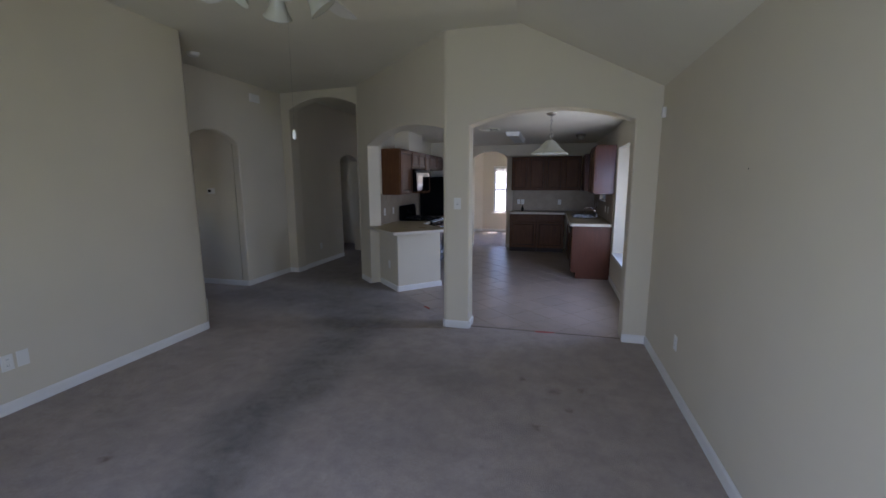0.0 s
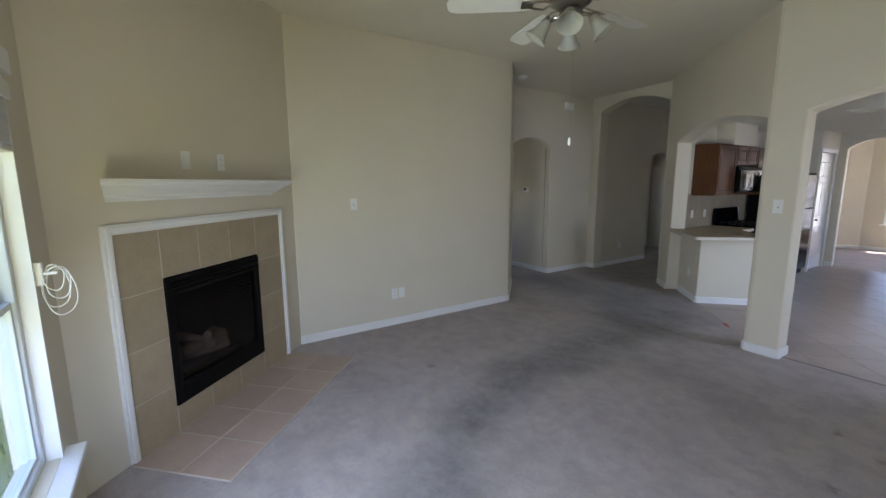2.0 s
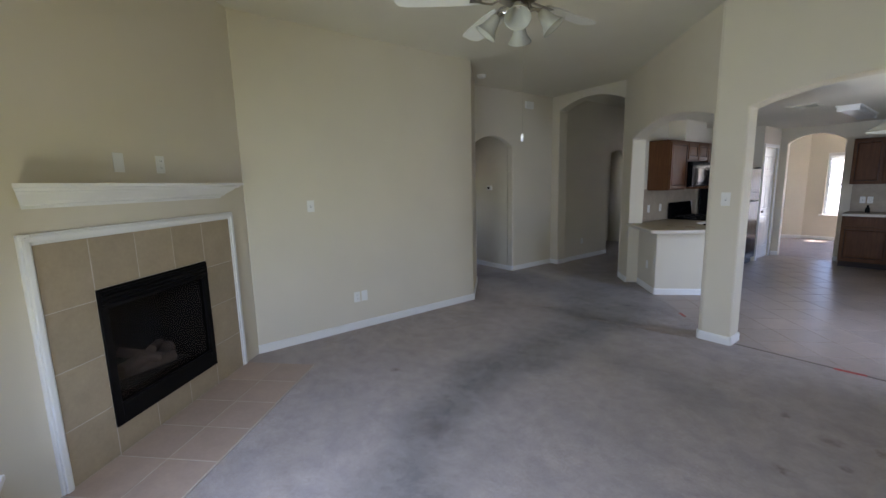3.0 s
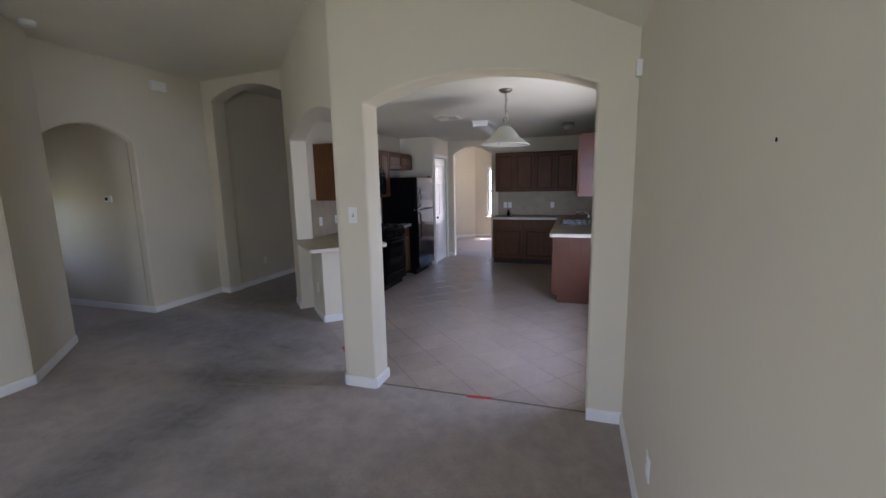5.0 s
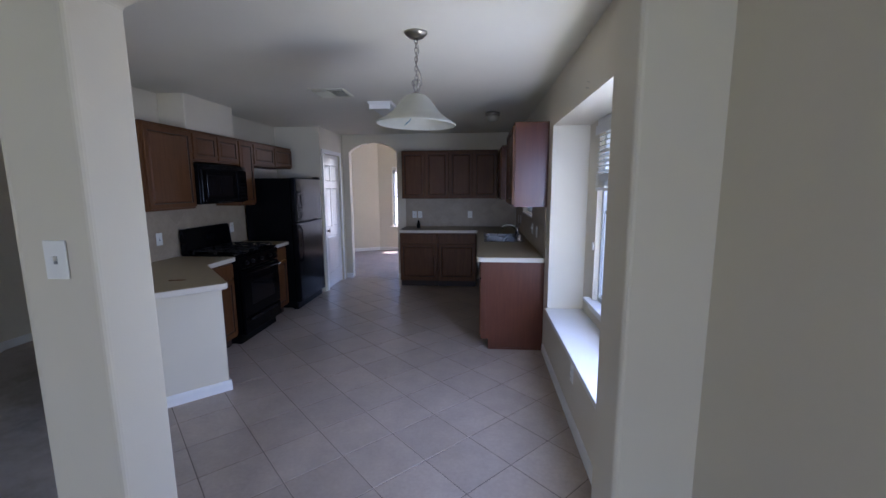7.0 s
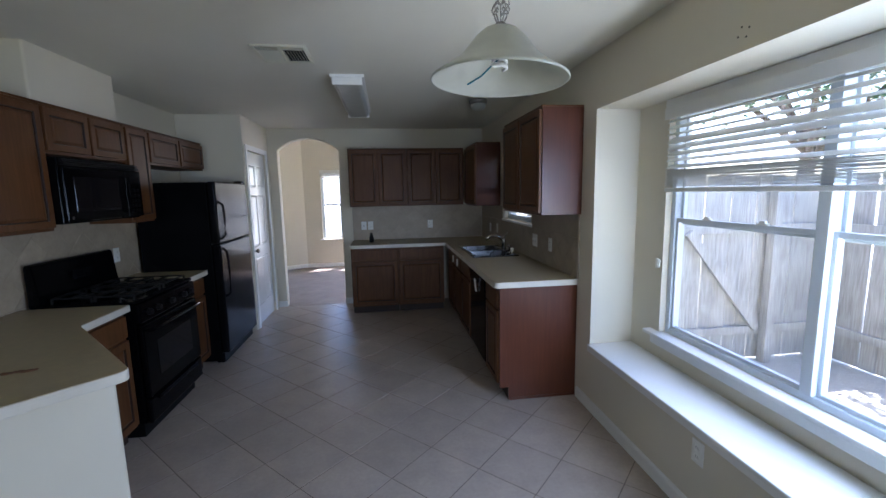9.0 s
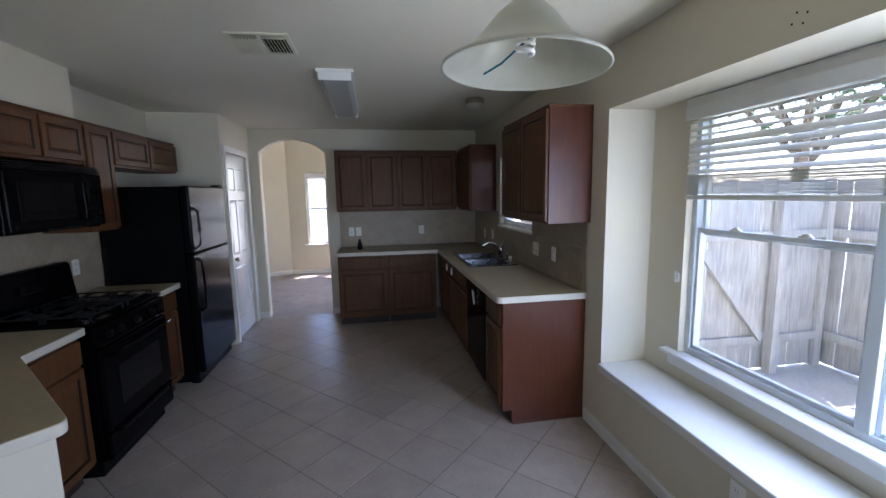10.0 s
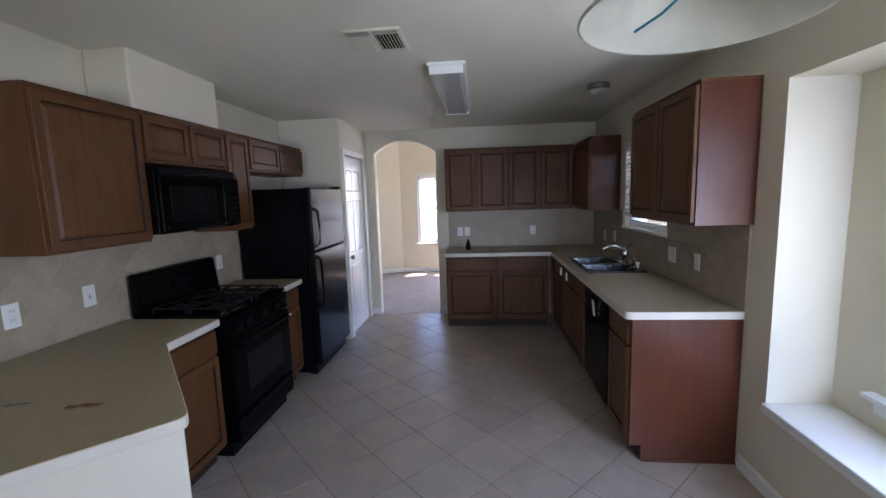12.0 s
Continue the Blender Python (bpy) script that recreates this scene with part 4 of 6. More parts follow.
def gas_range(m):
    """Free-standing gas range, local x 0..0.76, front y=0, back y=0.64."""
    t = thing("gas_range", m, "black free-standing gas range with cast grates", "range")
    part("body", solid(0, 0.755, 0.04, 0.62, 0.10, 0.90, 0.004), BLACK, t)
    part("plinth", solid(0.02, 0.735, 0.07, 0.60, 0.0, 0.10), BLACKMATT, t)
    door = part("oven_door", solid(0.004, 0.751, 0, 0.039, 0.27, 0.76, 0.012), BLACK, t)
    part("door_window", solid(0.14, 0.615, -0.003, 0.002, 0.38, 0.62, 0.002), DARKGLASS, door, "dark glass oven window")
    part("handle", bent([(0.05, 0.0, 0.715), (0.055, -0.04, 0.72), (0.12, -0.046, 0.722), (0.64, -0.046, 0.722), (0.70, -0.04, 0.72), (0.705, 0, 0.715)], 0.011), BLACK, door)
    dr = part("drawer", solid(0.004, 0.751, 0.004, 0.039, 0.10, 0.262, 0.010), BLACK, t)
    part("drawer_pull", solid(0.10, 0.655, -0.012, 0.006, 0.225, 0.245, 0.006), BLACKMATT, dr)
    ctl = part("control_panel", solid(0.0, 0.755, 0.004, 0.06, 0.768, 0.895, 0.012), BLACK, t)
    for x in (0.09, 0.20, 0.38, 0.56, 0.67):
        k = part("knob", turned([(0, -0.028), (0.017, -0.028), (0.020, -0.020), (0.021, 0.0), (0, 0.0)], 18), BLACKMATT, ctl, m=pose(x, 0.004, 0.83, -90))
        k.matrix_basis = pose(x, 0.004, 0.83, -90)
    part("cooktop", solid(-0.003, 0.758, 0.02, 0.58, 0.90, 0.918, 0.006), BLACK, t)
    for x in (0.20, 0.555):
        for y in (0.16, 0.42):
            part("burner", turned([(0, 0), (0.045, 0), (0.048, 0.008), (0.036, 0.012), (0.034, 0.020), (0, 0.022)], 20, (x, y, 0.918)), CASTIRON, t)
        for y0, y1 in ((0.05, 0.285), (0.295, 0.53)):
            bm = bmesh.new()
            x0, x1 = x - 0.155, x + 0.155
            for s in ((x0, x0 + 0.010, y0, y1), (x1 - 0.010, x1, y0, y1), (x0, x1, y0, y0 + 0.010), (x0, x1, y1 - 0.010, y1)):
                box(bm, s[0], s[1], s[2], s[3], 0.944, 0.954, 0.002)
            ym = (y0 + y1) / 2
            for s in ((x0, x - 0.03, ym - 0.005, ym + 0.005), (x + 0.03, x1, ym - 0.005, ym + 0.005), (x - 0.005, x + 0.005, y0, ym - 0.03), (x - 0.005, x + 0.005, ym + 0.03, y1)):
                box(bm, s[0], s[1], s[2], s[3], 0.944, 0.958, 0.002)
            for px in (x0 + 0.005, x1 - 0.005):
                for py in (y0 + 0.005, y1 - 0.005):
                    box(bm, px - 0.006, px + 0.006, py - 0.006, py + 0.006, 0.918, 0.946)
            part("grate", bm, CASTIRON, t, "black cast iron grate")
    bm = bmesh.new()
    out = [(0.545, 0.90), (0.62, 0.90), (0.62, 1.165), (0.60, 1.175), (0.575, 1.165)]
    a, b = [bm.verts.new((0, y, z)) for y, z in out], [bm.verts.new((0.755, y, z)) for y, z in out]
    bm.faces.new(a), bm.faces.new(b[::-1])
    for i in range(5):
        bm.faces.new((a[i], b[i], b[(i + 1) % 5], a[(i + 1) % 5]))
    bmesh.ops.recalc_face_normals(bm, faces=bm.faces[:])
    bmesh.ops.bevel(bm, geom=bm.edges[:], offset=0.006, segments=2, affect='EDGES')
    bg = part("backguard", bm, BLACK, t)
    part("clock_display", solid(0.29, 0.47, 0.548, 0.556, 1.03, 1.09, 0.002), DARKGLASS, bg)
    return t


gas_range(pose(-2.945, 2.67, 0, 0, 0, 90))


def fridge(m):
    """Top-freezer refrigerator, local x 0..0.76, door face y=0."""
    t = thing("refrigerator", m, "black top-freezer refrigerator with long handles", "refrigerator")
    part("body", solid(0, 0.78, 0.075, 0.66, 0.03, 1.64, 0.006), FRIDGE, t)
    part("grille", solid(0.01, 0.77, 0.05, 0.09, 0.012, 0.10, 0.004), BLACKMATT, t)
    for z0, z1, nm, hz in ((0.105, 1.095, "fridge_door", (0.62, 1.06)), (1.105, 1.645, "freezer_door", (1.14, 1.47))):
        d = part(nm, solid(0.002, 0.778, 0, 0.07, z0, z1, 0.014, 3), FRIDGE, t)
        part("handle", bent([(0.055, 0.0, hz[0]), (0.055, -0.035, hz[0] + 0.03), (0.055, -0.042, (hz[0] + hz[1]) / 2), (0.055, -0.035, hz[1] - 0.03), (0.055, 0.0, hz[1])], 0.011), BLACK, d)
    part("hinge_cap", solid(0.69, 0.765, 0.01, 0.09, 1.646, 1.664, 0.006), BLACKMATT, t)
    for x in (0.06, 0.70):
        part("foot", turned([(0, 0), (0.02, 0), (0.02, 0.03), (0, 0.03)], 12, (x, 0.12, 0)), BLACKMATT, t)
    return t


fridge(pose(-2.89, 3.855, 0, 0, 0, 90) @ Matrix.Diagonal((1.07, 1.0, 1.03, 1)))


def dishwasher(m):
    t = thing("dishwasher", m, "black built-in dishwasher under the counter", "dishwasher")
    part("body", solid(0.004, 0.60, 0.03, 0.56, 0.10, 0.86), BLACKMATT, t)
    d = part("door", solid(0.006, 0.598, 0, 0.03, 0.13, 0.73, 0.008), BLACK, t)
    c = part("control_panel", solid(0.006, 0.598, -0.006, 0.03, 0.735, 0.86, 0.01), BLACK, t)
    part("latch", solid(0.24, 0.36, -0.018, -0.004, 0.765, 0.79, 0.005), BLACKMATT, c)
    part("toe_panel", solid(0.01, 0.594, 0.07, 0.10, 0.0, 0.125), BLACKMATT, t)
    return t


dishwasher(pose(EX + 0.005, 3.765, 0, 0, 0, -90))
tag = thing("paper_tag", pose(EX - 0.012, 3.45, 0.70, 0, 0, -90), "white folded paper tag hanging on the dishwasher", "tag")
part("slip", solid(-0.018, 0.018, -0.004, 0.006, -0.02, 0.10, 0.001), PLATE, tag, m=pose(0, 0, 0, 8, 14, 0))
for y in (4.72, 4.44):
    lk = thing("child_lock", pose(EX - 0.012, y, 0.78, 0, 0, -90), "white plastic child lock on a cabinet front", "lock")
    part("strap", solid(-0.014, 0.014, -0.004, 0.01, -0.05, 0.03, 0.004), PLATE, lk)


# ---- sink ----
def sink():
    t = thing("kitchen_sink", pose(SX0, SY0, 0.9115), "stainless steel double bowl sink set in the counter", "sink")
    w, l = SX1 - SX0, SY1 - SY0
    bm = bmesh.new()
    for r in ((0, 0.035, 0, l), (w - 0.075, w, 0, l), (0.035, w - 0.075, 0, 0.035), (0.035, w - 0.075, l - 0.035, l), (0.035, w - 0.075, l / 2 - 0.018, l / 2 + 0.018)):
        box(bm, r[0], r[1], r[2], r[3], -0.002, 0.008, 0.003)
    part("rim", bm, STEEL, t)
    for y0, y1 in ((0.035, l / 2 - 0.018), (l / 2 + 0.018, l - 0.035)):
        bm = bmesh.new()
        x0, x1 = 0.03, w - 0.07
        lo = [bm.verts.new(p) for p in ((x0, y0, 0.003), (x1, y0, 0.003), (x1, y1, 0.003), (x0, y1, 0.003))]
        i = 0.02
        hi = [bm.verts.new(p) for p in ((x0 + i, y0 + i, -0.18), (x1 - i, y0 + i, -0.18), (x1 - i, y1 - i, -0.18), (x0 + i, y1 - i, -0.18))]
        bm.faces.new(hi)
        for k in range(4):
            bm.faces.new((lo[k], lo[(k + 1) % 4], hi[(k + 1) % 4], hi[k]))
        bowl = part("bowl", bm, STEEL, t)
        part("drain", turned([(0.0, 0.0), (0.03, 0.0), (0.04, 0.003), (0.042, 0.0)], 18, ((x0 + x1) / 2, (y0 + y1) / 2, -0.179)), CHROME, bowl)
    return t


sink()
fx, fy, fz = SX1 - 0.035, 4.30, 0.9195
t = thing("kitchen_faucet", pose(fx, fy, fz), "chrome single-lever kitchen faucet behind the sink", "faucet")
part("escutcheon", solid(-0.03, 0.03, -0.12, 0.12, 0, 0.012, 0.006), CHROME, t)
part("column", turned([(0.0, 0.01), (0.026, 0.01), (0.024, 0.07), (0.028, 0.10), (0.020, 0.125), (0.0, 0.13)], 20), CHROME, t, smooth=True)
part("spout", bent([(0, 0, 0.08), (-0.03, 0, 0.125), (-0.09, 0.0, 0.155), (-0.15, 0.0, 0.155), (-0.19, 0.0, 0.135), (-0.198, 0, 0.115)], 0.015), CHROME, t, smooth=True)
part("lever", bent([(0, 0, 0.125), (0.015, -0.02, 0.155), (0.02, -0.06, 0.18), (0.02, -0.085, 0.185)], 0.008), CHROME, t, smooth=True)
for dy, h, nm, lb in ((-0.22, 0.075, "side_sprayer", "chrome side sprayer standing behind the sink"), (-0.30, 0.055, "soap_dispenser", "white soap dispenser behind the sink")):
    t = thing(nm, pose(fx, fy + dy, fz), lb, "sprayer" if "spr" in nm else "dispenser")
    part("base", turned([(0, 0), (0.024, 0), (0.022, 0.012), (0.013, 0.016), (0, 0.016)], 18), CHROME, t)
    part("head", turned([(0.011, 0.014), (0.012, h * 0.6), (0.018, h * 0.8), (0.016, h), (0, h + 0.004)], 18), CHROME if "spr" in nm else PLATE, t, smooth=True)


# ---- pantry door ----
def six_panel(w, h, t):
    """A moulded six-panel door leaf, x 0..w, face at y=0."""
    bm = bmesh.new()
    xs, zs = [0, 0.10, w / 2 - 0.04, w / 2 + 0.04, w - 0.10, w], [0, 0.22, 0.80, 0.94, 1.55, 1.65, 1.90, h]
    g = [[bm.verts.new((x, 0, z)) for z in zs] for x in xs]
    wells = []
    for i in range(5):
        for j in range(7):
            f = bm.faces.new((g[i][j], g[i + 1][j], g[i + 1][j + 1], g[i][j + 1]))
            if i in (1, 3) and j in (1, 3, 5):
                wells.append(f)
    for f in wells:
        bmesh.ops.inset_region(bm, faces=[f], thickness=0.014, depth=-0.009)
        bmesh.ops.inset_region(bm, faces=[f], thickness=0.022, depth=0.006)
    geo = bm.faces[:]
    rim = [g[0][0], g[5][0], g[5][7], g[0][7]]
    back = [bm.verts.new((v.co.x, t, v.co.z)) for v in rim]
    bm.faces.new(back[::-1])
    for idx in range(4):
        edge = {0: [g[i][0] for i in range(6)], 1: [g[5][j] for j in range(8)], 2: [g[i][7] for i in range(5, -1, -1)], 3: [g[0][j] for j in range(7, -1, -1)]}[idx]
        bm.faces.new(edge[::-1] + [back[idx], back[(idx + 1) % 4]])
    bmesh.ops.recalc_face_normals(bm, faces=bm.faces[:])
    return bm


dr = tagged(new("door_1"), "white moulded six-panel pantry door, closed", "door", kind="structure")
dr.matrix_basis = pose(PANX - 0.022, PD0 + 0.012, 0.012, 0, 0, 90)
leaf = part("leaf", six_panel(PD1 - PD0 - 0.024, 2.055, 0.035), DOORPAINT, dr)
kn = part("knob", turned([(0, -0.062), (0.018, -0.058), (0.027, -0.045), (0.024, -0.032), (0.010, -0.022), (0.010, -0.008), (0.030, -0.006), (0.032, 0.0)], 20), NICKEL, leaf, "brushed nickel knob", m=pose(0.07, 0, 0.90, -90), smooth=True)
bm = bmesh.new()
for r in ((PD0 - 0.055, PD0 + 0.004, 0, PDZ + 0.055), (PD1 - 0.004, PD1 + 0.055, 0, PDZ + 0.055), (PD0 + 0.004, PD1 - 0.004, PDZ - 0.006, PDZ + 0.055)):
    box(bm, PANX - 0.001, PANX + 0.014, r[0], r[1], r[2], r[3], 0.004)
struct("pantry_door_casing", bm, TRIM, "white painted casing round the pantry door", "trim")
hd = tagged(new("door_2"), "white moulded door in the bedroom hall", "door", kind="structure")
hd.matrix_basis = pose(-5.85, 3.42, 0.012, 0, 0, 62)
part("leaf", six_panel(0.74, 2.0, 0.035), TRIM, hd)

# ---- fireplace: local x along the diagonal wall from its west end, room side at -y ----
S0, S1, SH = 0.275, 1.785, 1.315     # tiled field along the wall and its height


def fbox(x0, x1, y0, y1, z0, z1, bevel=0.0):
    """A box in the fireplace's axes: x along the wall, y out into the room."""
    bm = solid(x0, x1, -y1, -y0, z0, z1, bevel)
    bm.transform(Matrix(((R2, -R2, 0, 0), (-R2, -R2, 0, 0), (0, 0, 1, 0), (0, 0, 0, 1))))
    bmesh.ops.reverse_faces(bm, faces=bm.faces[:])
    return bm


AT = pose(XW, FY, 0)
fp = thing("fireplace", AT, "corner gas fireplace with beige tile surround and white trim", "fireplace")
bm = bmesh.new()
FT, FX = 0.012, (FB0 + FB1) / 2
backing = part("tile_bed", fbox(S0, FB0 - 0.002, 0.001, 0.0145, 0, SH), GROUTLIGHT, fp)
for x0, x1, z0, z1 in ((FB1 + 0.002, S1, 0, SH), (FB0 - 0.002, FB1 + 0.002, 0, FBZ0 - 0.002), (FB0 - 0.002, FB1 + 0.002, FBZ1 + 0.002, SH)):
    part("tile_bed", fbox(x0, x1, 0.001, 0.0145, z0, z1), GROUTLIGHT, fp)
gap = 0.0025
for z0, z1 in ((0, 0.32), (0.32, 0.64), (0.64, 0.96), (0.96, SH)):
    for x0, x1 in ((S0, FB0 - 0.002), (FB1 + 0.002, S1)):
        part("tile", fbox(x0 + gap, x1 - gap, 0.006, FT + 0.004, z0 + gap, z1 - gap, 0.002), FIRETILE, fp)
n = 3
for i in range(n):
    x0, x1 = FB0 + (FB1 - FB0) * i / n, FB0 + (FB1 - FB0) * (i + 1) / n
    part("tile", fbox(x0 + gap, x1 - gap, 0.006, FT + 0.004, FBZ1 + 0.004, SH - gap, 0.002), FIRETILE, fp)
    part("tile", fbox(x0 + gap, x1 - gap, 0.006, FT + 0.004, gap, FBZ0 - 0.004, 0.002), FIRETILE, fp)
for x0, x1, z0, z1 in ((S0 - 0.055, S0, 0, SH + 0.055), (S1, S1 + 0.055, 0, SH + 0.055), (S0, S1, SH, SH + 0.055)):
    side = part("trim_moulding", fbox(x0, x1, 0.001, 0.022, z0, z1, 0.004), TRIM, fp, "white painted moulding")
    if z0 == 0:
        part("bead", fbox(x0 + 0.012, x1 - 0.012, 0.022, 0.034, z0, z1 - 0.02, 0.005), TRIM, side)
    else:
        part("bead", fbox(x0 - 0.03, x1 + 0.03, 0.022, 0.034, z0 + 0.012, z1 - 0.012, 0.005), TRIM, side)
ins = part("firebox", fbox(FB0, FB0 + 0.012, -0.42, 0.010, FBZ0, FBZ1), BLACKMATT, fp, "black metal firebox")
for x0, x1, y0, y1, z0, z1 in ((FB1 - 0.012, FB1, -0.42, 0.010, FBZ0, FBZ1), (FB0 + 0.012, FB1 - 0.012, -0.42, 0.010, FBZ0, FBZ0 + 0.012), (FB0 + 0.012, FB1 - 0.012, -0.42, 0.010, FBZ1 - 0.012, FBZ1),
                                 (FB0, FB1, -0.44, -0.42, FBZ0, FBZ1)):
    part("firebox_wall", fbox(x0, x1, y0, y1, z0, z1), BLACKMATT, fp)
for x0, x1, z0, z1 in ((FB0, FB0 + 0.05, FBZ0, FBZ1), (FB1 - 0.05, FB1, FBZ0, FBZ1), (FB0 + 0.05, FB1 - 0.05, FBZ0, FBZ0 + 0.13), (FB0 + 0.05, FB1 - 0.05, FBZ1 - 0.12, FBZ1)):
    part("face_frame", fbox(x0, x1, 0.010, 0.026, z0, z1, 0.003), BLACKMATT, fp)
for i in range(4):
    part("louver", fbox(FB0 + 0.012, FB1 - 0.012, 0.022, 0.040 - 0.003 * (i % 2), FBZ1 - 0.108 + i * 0.026, FBZ1 - 0.090 + i * 0.026, 0.003), BLACKMATT, fp)
pn = part("glass_front", fbox(FB0 + 0.05, FB1 - 0.05, 0.0, 0.004, FBZ0 + 0.13, FBZ1 - 0.12), SMOKED, fp, "smoked glass front")
pn.visible_shadow = False
for a, b, r in (((FX - 0.24, -0.20, 0.40), (FX + 0.22, -0.16, 0.42), 0.05), ((FX - 0.18, -0.12, 0.36), (FX + 0.26, -0.24, 0.38), 0.045), ((FX - 0.05, -0.10, 0.40), (FX + 0.10, -0.28, 0.50), 0.038), ((FX - 0.2, -0.24, 0.44), (FX + 0.02, -0.10, 0.49), 0.034)):
    bm = tube(bmesh.new(), (a[0], -a[1], a[2]), (b[0], -b[1], b[2]), r, r * 0.85, 12)
    bm.transform(Matrix(((R2, -R2, 0, 0), (-R2, -R2, 0, 0), (0, 0, 1, 0), (0, 0, 0, 1))))
    bmesh.ops.reverse_faces(bm, faces=bm.faces[:])
    part("log", bm, LOG, fp, "ceramic fire log")
part("grate", fbox(FX - 0.28, FX + 0.28, -0.30, -0.06, FBZ0 + 0.012, 0.33, 0.01), BLACKMATT, fp)

hearth = struct("hearth", fbox(S0 - 0.06, S1 + 0.06, 0.012, 0.655, 0.0005, 0.0095), GROUTLIGHT, "pinkish beige tile hearth flush with the carpet", "hearth")
hearth.matrix_basis = AT
hw_ = (S1 - S0 + 0.12) / 5
for i in range(5):
    for j in range(2):
        part("tile", fbox(S0 - 0.06 + i * hw_ + 0.003, S0 - 0.06 + (i + 1) * hw_ - 0.003, 0.016 + j * 0.318 + 0.003, 0.016 + (j + 1) * 0.318 - 0.003, 0.004, 0.011, 0.002), HEARTHTILE, hearth)

# mantel shelf: stepped crown section swept along the wall with mitred ends
prof = [(0.0, 1.490), (0.030, 1.490), (0.034, 1.505), (0.055, 1.513), (0.060, 1.525), (0.110, 1.560), (0.118, 1.570), (0.140, 1.575), (0.145, 1.587), (0.165, 1.591), (0.165, 1.610), (0.0, 1.610)]
bm = bmesh.new()
M0, M1 = 0.24, 1.93
ra, rb = [bm.verts.new((M0 + (0.165 - y) * 0.9, -y, z)) for y, z in prof], [bm.verts.new((M1 - (0.165 - y) * 0.9, -y, z)) for y, z in prof]
k = len(prof)
bm.faces.new(ra), bm.faces.new(rb[::-1])
for i in range(k):
    bm.faces.new((ra[i], rb[i], rb[(i + 1) % k], ra[(i + 1) % k]))
bm.transform(Matrix(((R2, -R2, 0, 0), (-R2, -R2, 0, 0), (0, 0, 1, 0), (0, 0, 0, 1))))
bmesh.ops.recalc_face_normals(bm, faces=bm.faces[:])
mt = tagged(part("mantel_shelf", bm, TRIM), "white painted crown-moulded mantel shelf over the fireplace", "mantel")
mt.matrix_basis = AT


# ---- wall plates ----
def plate(name, at, facing, label, w=0.072, h=0.115, kind="outlet"):
    """A wall plate whose face looks along the plan angle facing (degrees, 0: towards -y)."""
    t = thing(name, Matrix.Translation(at) @ pose(0, 0, 0, 0, 0, facing), label, kind)
    part("cover", solid(-w / 2, w / 2, -0.007, -0.001, -h / 2, h / 2, 0.003), PLATE, t)
    gangs = max(1, round(w / 0.072))
    for i in range(gangs):
        x = (i - (gangs - 1) / 2) * 0.046
        if kind == "outlet":
            for z in (-0.022, 0.022):
                r = part("receptacle", solid(x - 0.016, x + 0.016, -0.0095, -0.006, z - 0.015, z + 0.015, 0.004), PLATE, t)
                for dx in (-0.006, 0.006):
                    part("slot", solid(x + dx - 0.0012, x + dx + 0.0012, -0.0101, -0.008, z - 0.004, z + 0.007), GREYSLOT, r)
        elif kind == "switch":
            part("slot", solid(x - 0.0065, x + 0.0065, -0.0078, -0.006, -0.013, 0.013), GREYSLOT, t)
            part("toggle", solid(x - 0.005, x + 0.005, -0.018, -0.006, -0.004, 0.014, 0.002), PLATE, t)
        for z in (-h / 2 + 0.016, h / 2 - 0.016):
            part("screw", turned([(0, 0), (0.003, 0), (0.003, 0.001), (0, 0.0012)], 8), PLATE, t, m=pose(x, -0.007, z, 90))
    return t


dg = 45
D_ = lambda u, z: (XW + R2 * u, FY - R2 * u, z)
plate("light_switch", (-1.90, 0, 1.362), 0, "white toggle switch plate on the column", 0.075, 0.12, "switch")
plate("light_switch", (XW, -2.857, 1.373), 90, "white toggle switch plate on the living room wall", kind="switch")
plate("wall_outlet", (XW, -2.415, 0.36), 90, "white electrical outlet low on the living room wall")
plate("cable_plate", (XW, -2.325, 0.362), 90, "white blank cable plate beside an outlet", kind="plate")
plate("wall_outlet", D_(0.911, 1.735), 135, "white outlet plate above the mantel")
plate("cable_plate", D_(1.227, 1.735), 135, "white cable plate above the mantel", kind="plate")
plate("wall_outlet", (0, -0.965, 0.385), -90, "white electrical outlet low on the living room wall")
plate("wall_outlet", (0, 1.50, 0.35), -90, "white electrical outlet under the bay ledge")
TF = 0.0125
for x, kd in ((-1.71, "switch"), (-1.617, "outlet"), (-0.772, "outlet")):
    plate("wall_outlet" if kd == "outlet" else "light_switch", (x, KB - TF, 1.11), 0, "white plate on the tiled kitchen backsplash", kind=kd)
plate("wall_outlet", (-TF, 5.30, 1.08), -90, "white outlet on the backsplash beside the corner")
plate("wall_outlet", (-TF, 4.95, 1.10), -90, "white outlet on the backsplash near the sink")
plate("light_switch", (-TF, 3.614, 1.098), -90, "white double switch plate on the tiled backsplash", 0.12, kind="switch")
plate("wall_outlet", (-TF, 3.25, 1.10), -90, "white outlet on the tiled backsplash")
for y, kd in ((2.056, "outlet"), (2.438, "switch"), (3.58, "outlet")):
    plate("wall_outlet" if kd == "outlet" else "light_switch", (KW + TF, y, 1.105), 90, "white plate on the tiled backsplash by the range", kind=kd)
q = pa + e2 * 0.30
plate("wall_outlet", (q.x, q.y, 0.36), -45, "white electrical outlet on the half wall")
plate("wall_outlet", (-5.30, 2.9, 0.36), 90, "white electrical outlet low in the hall")

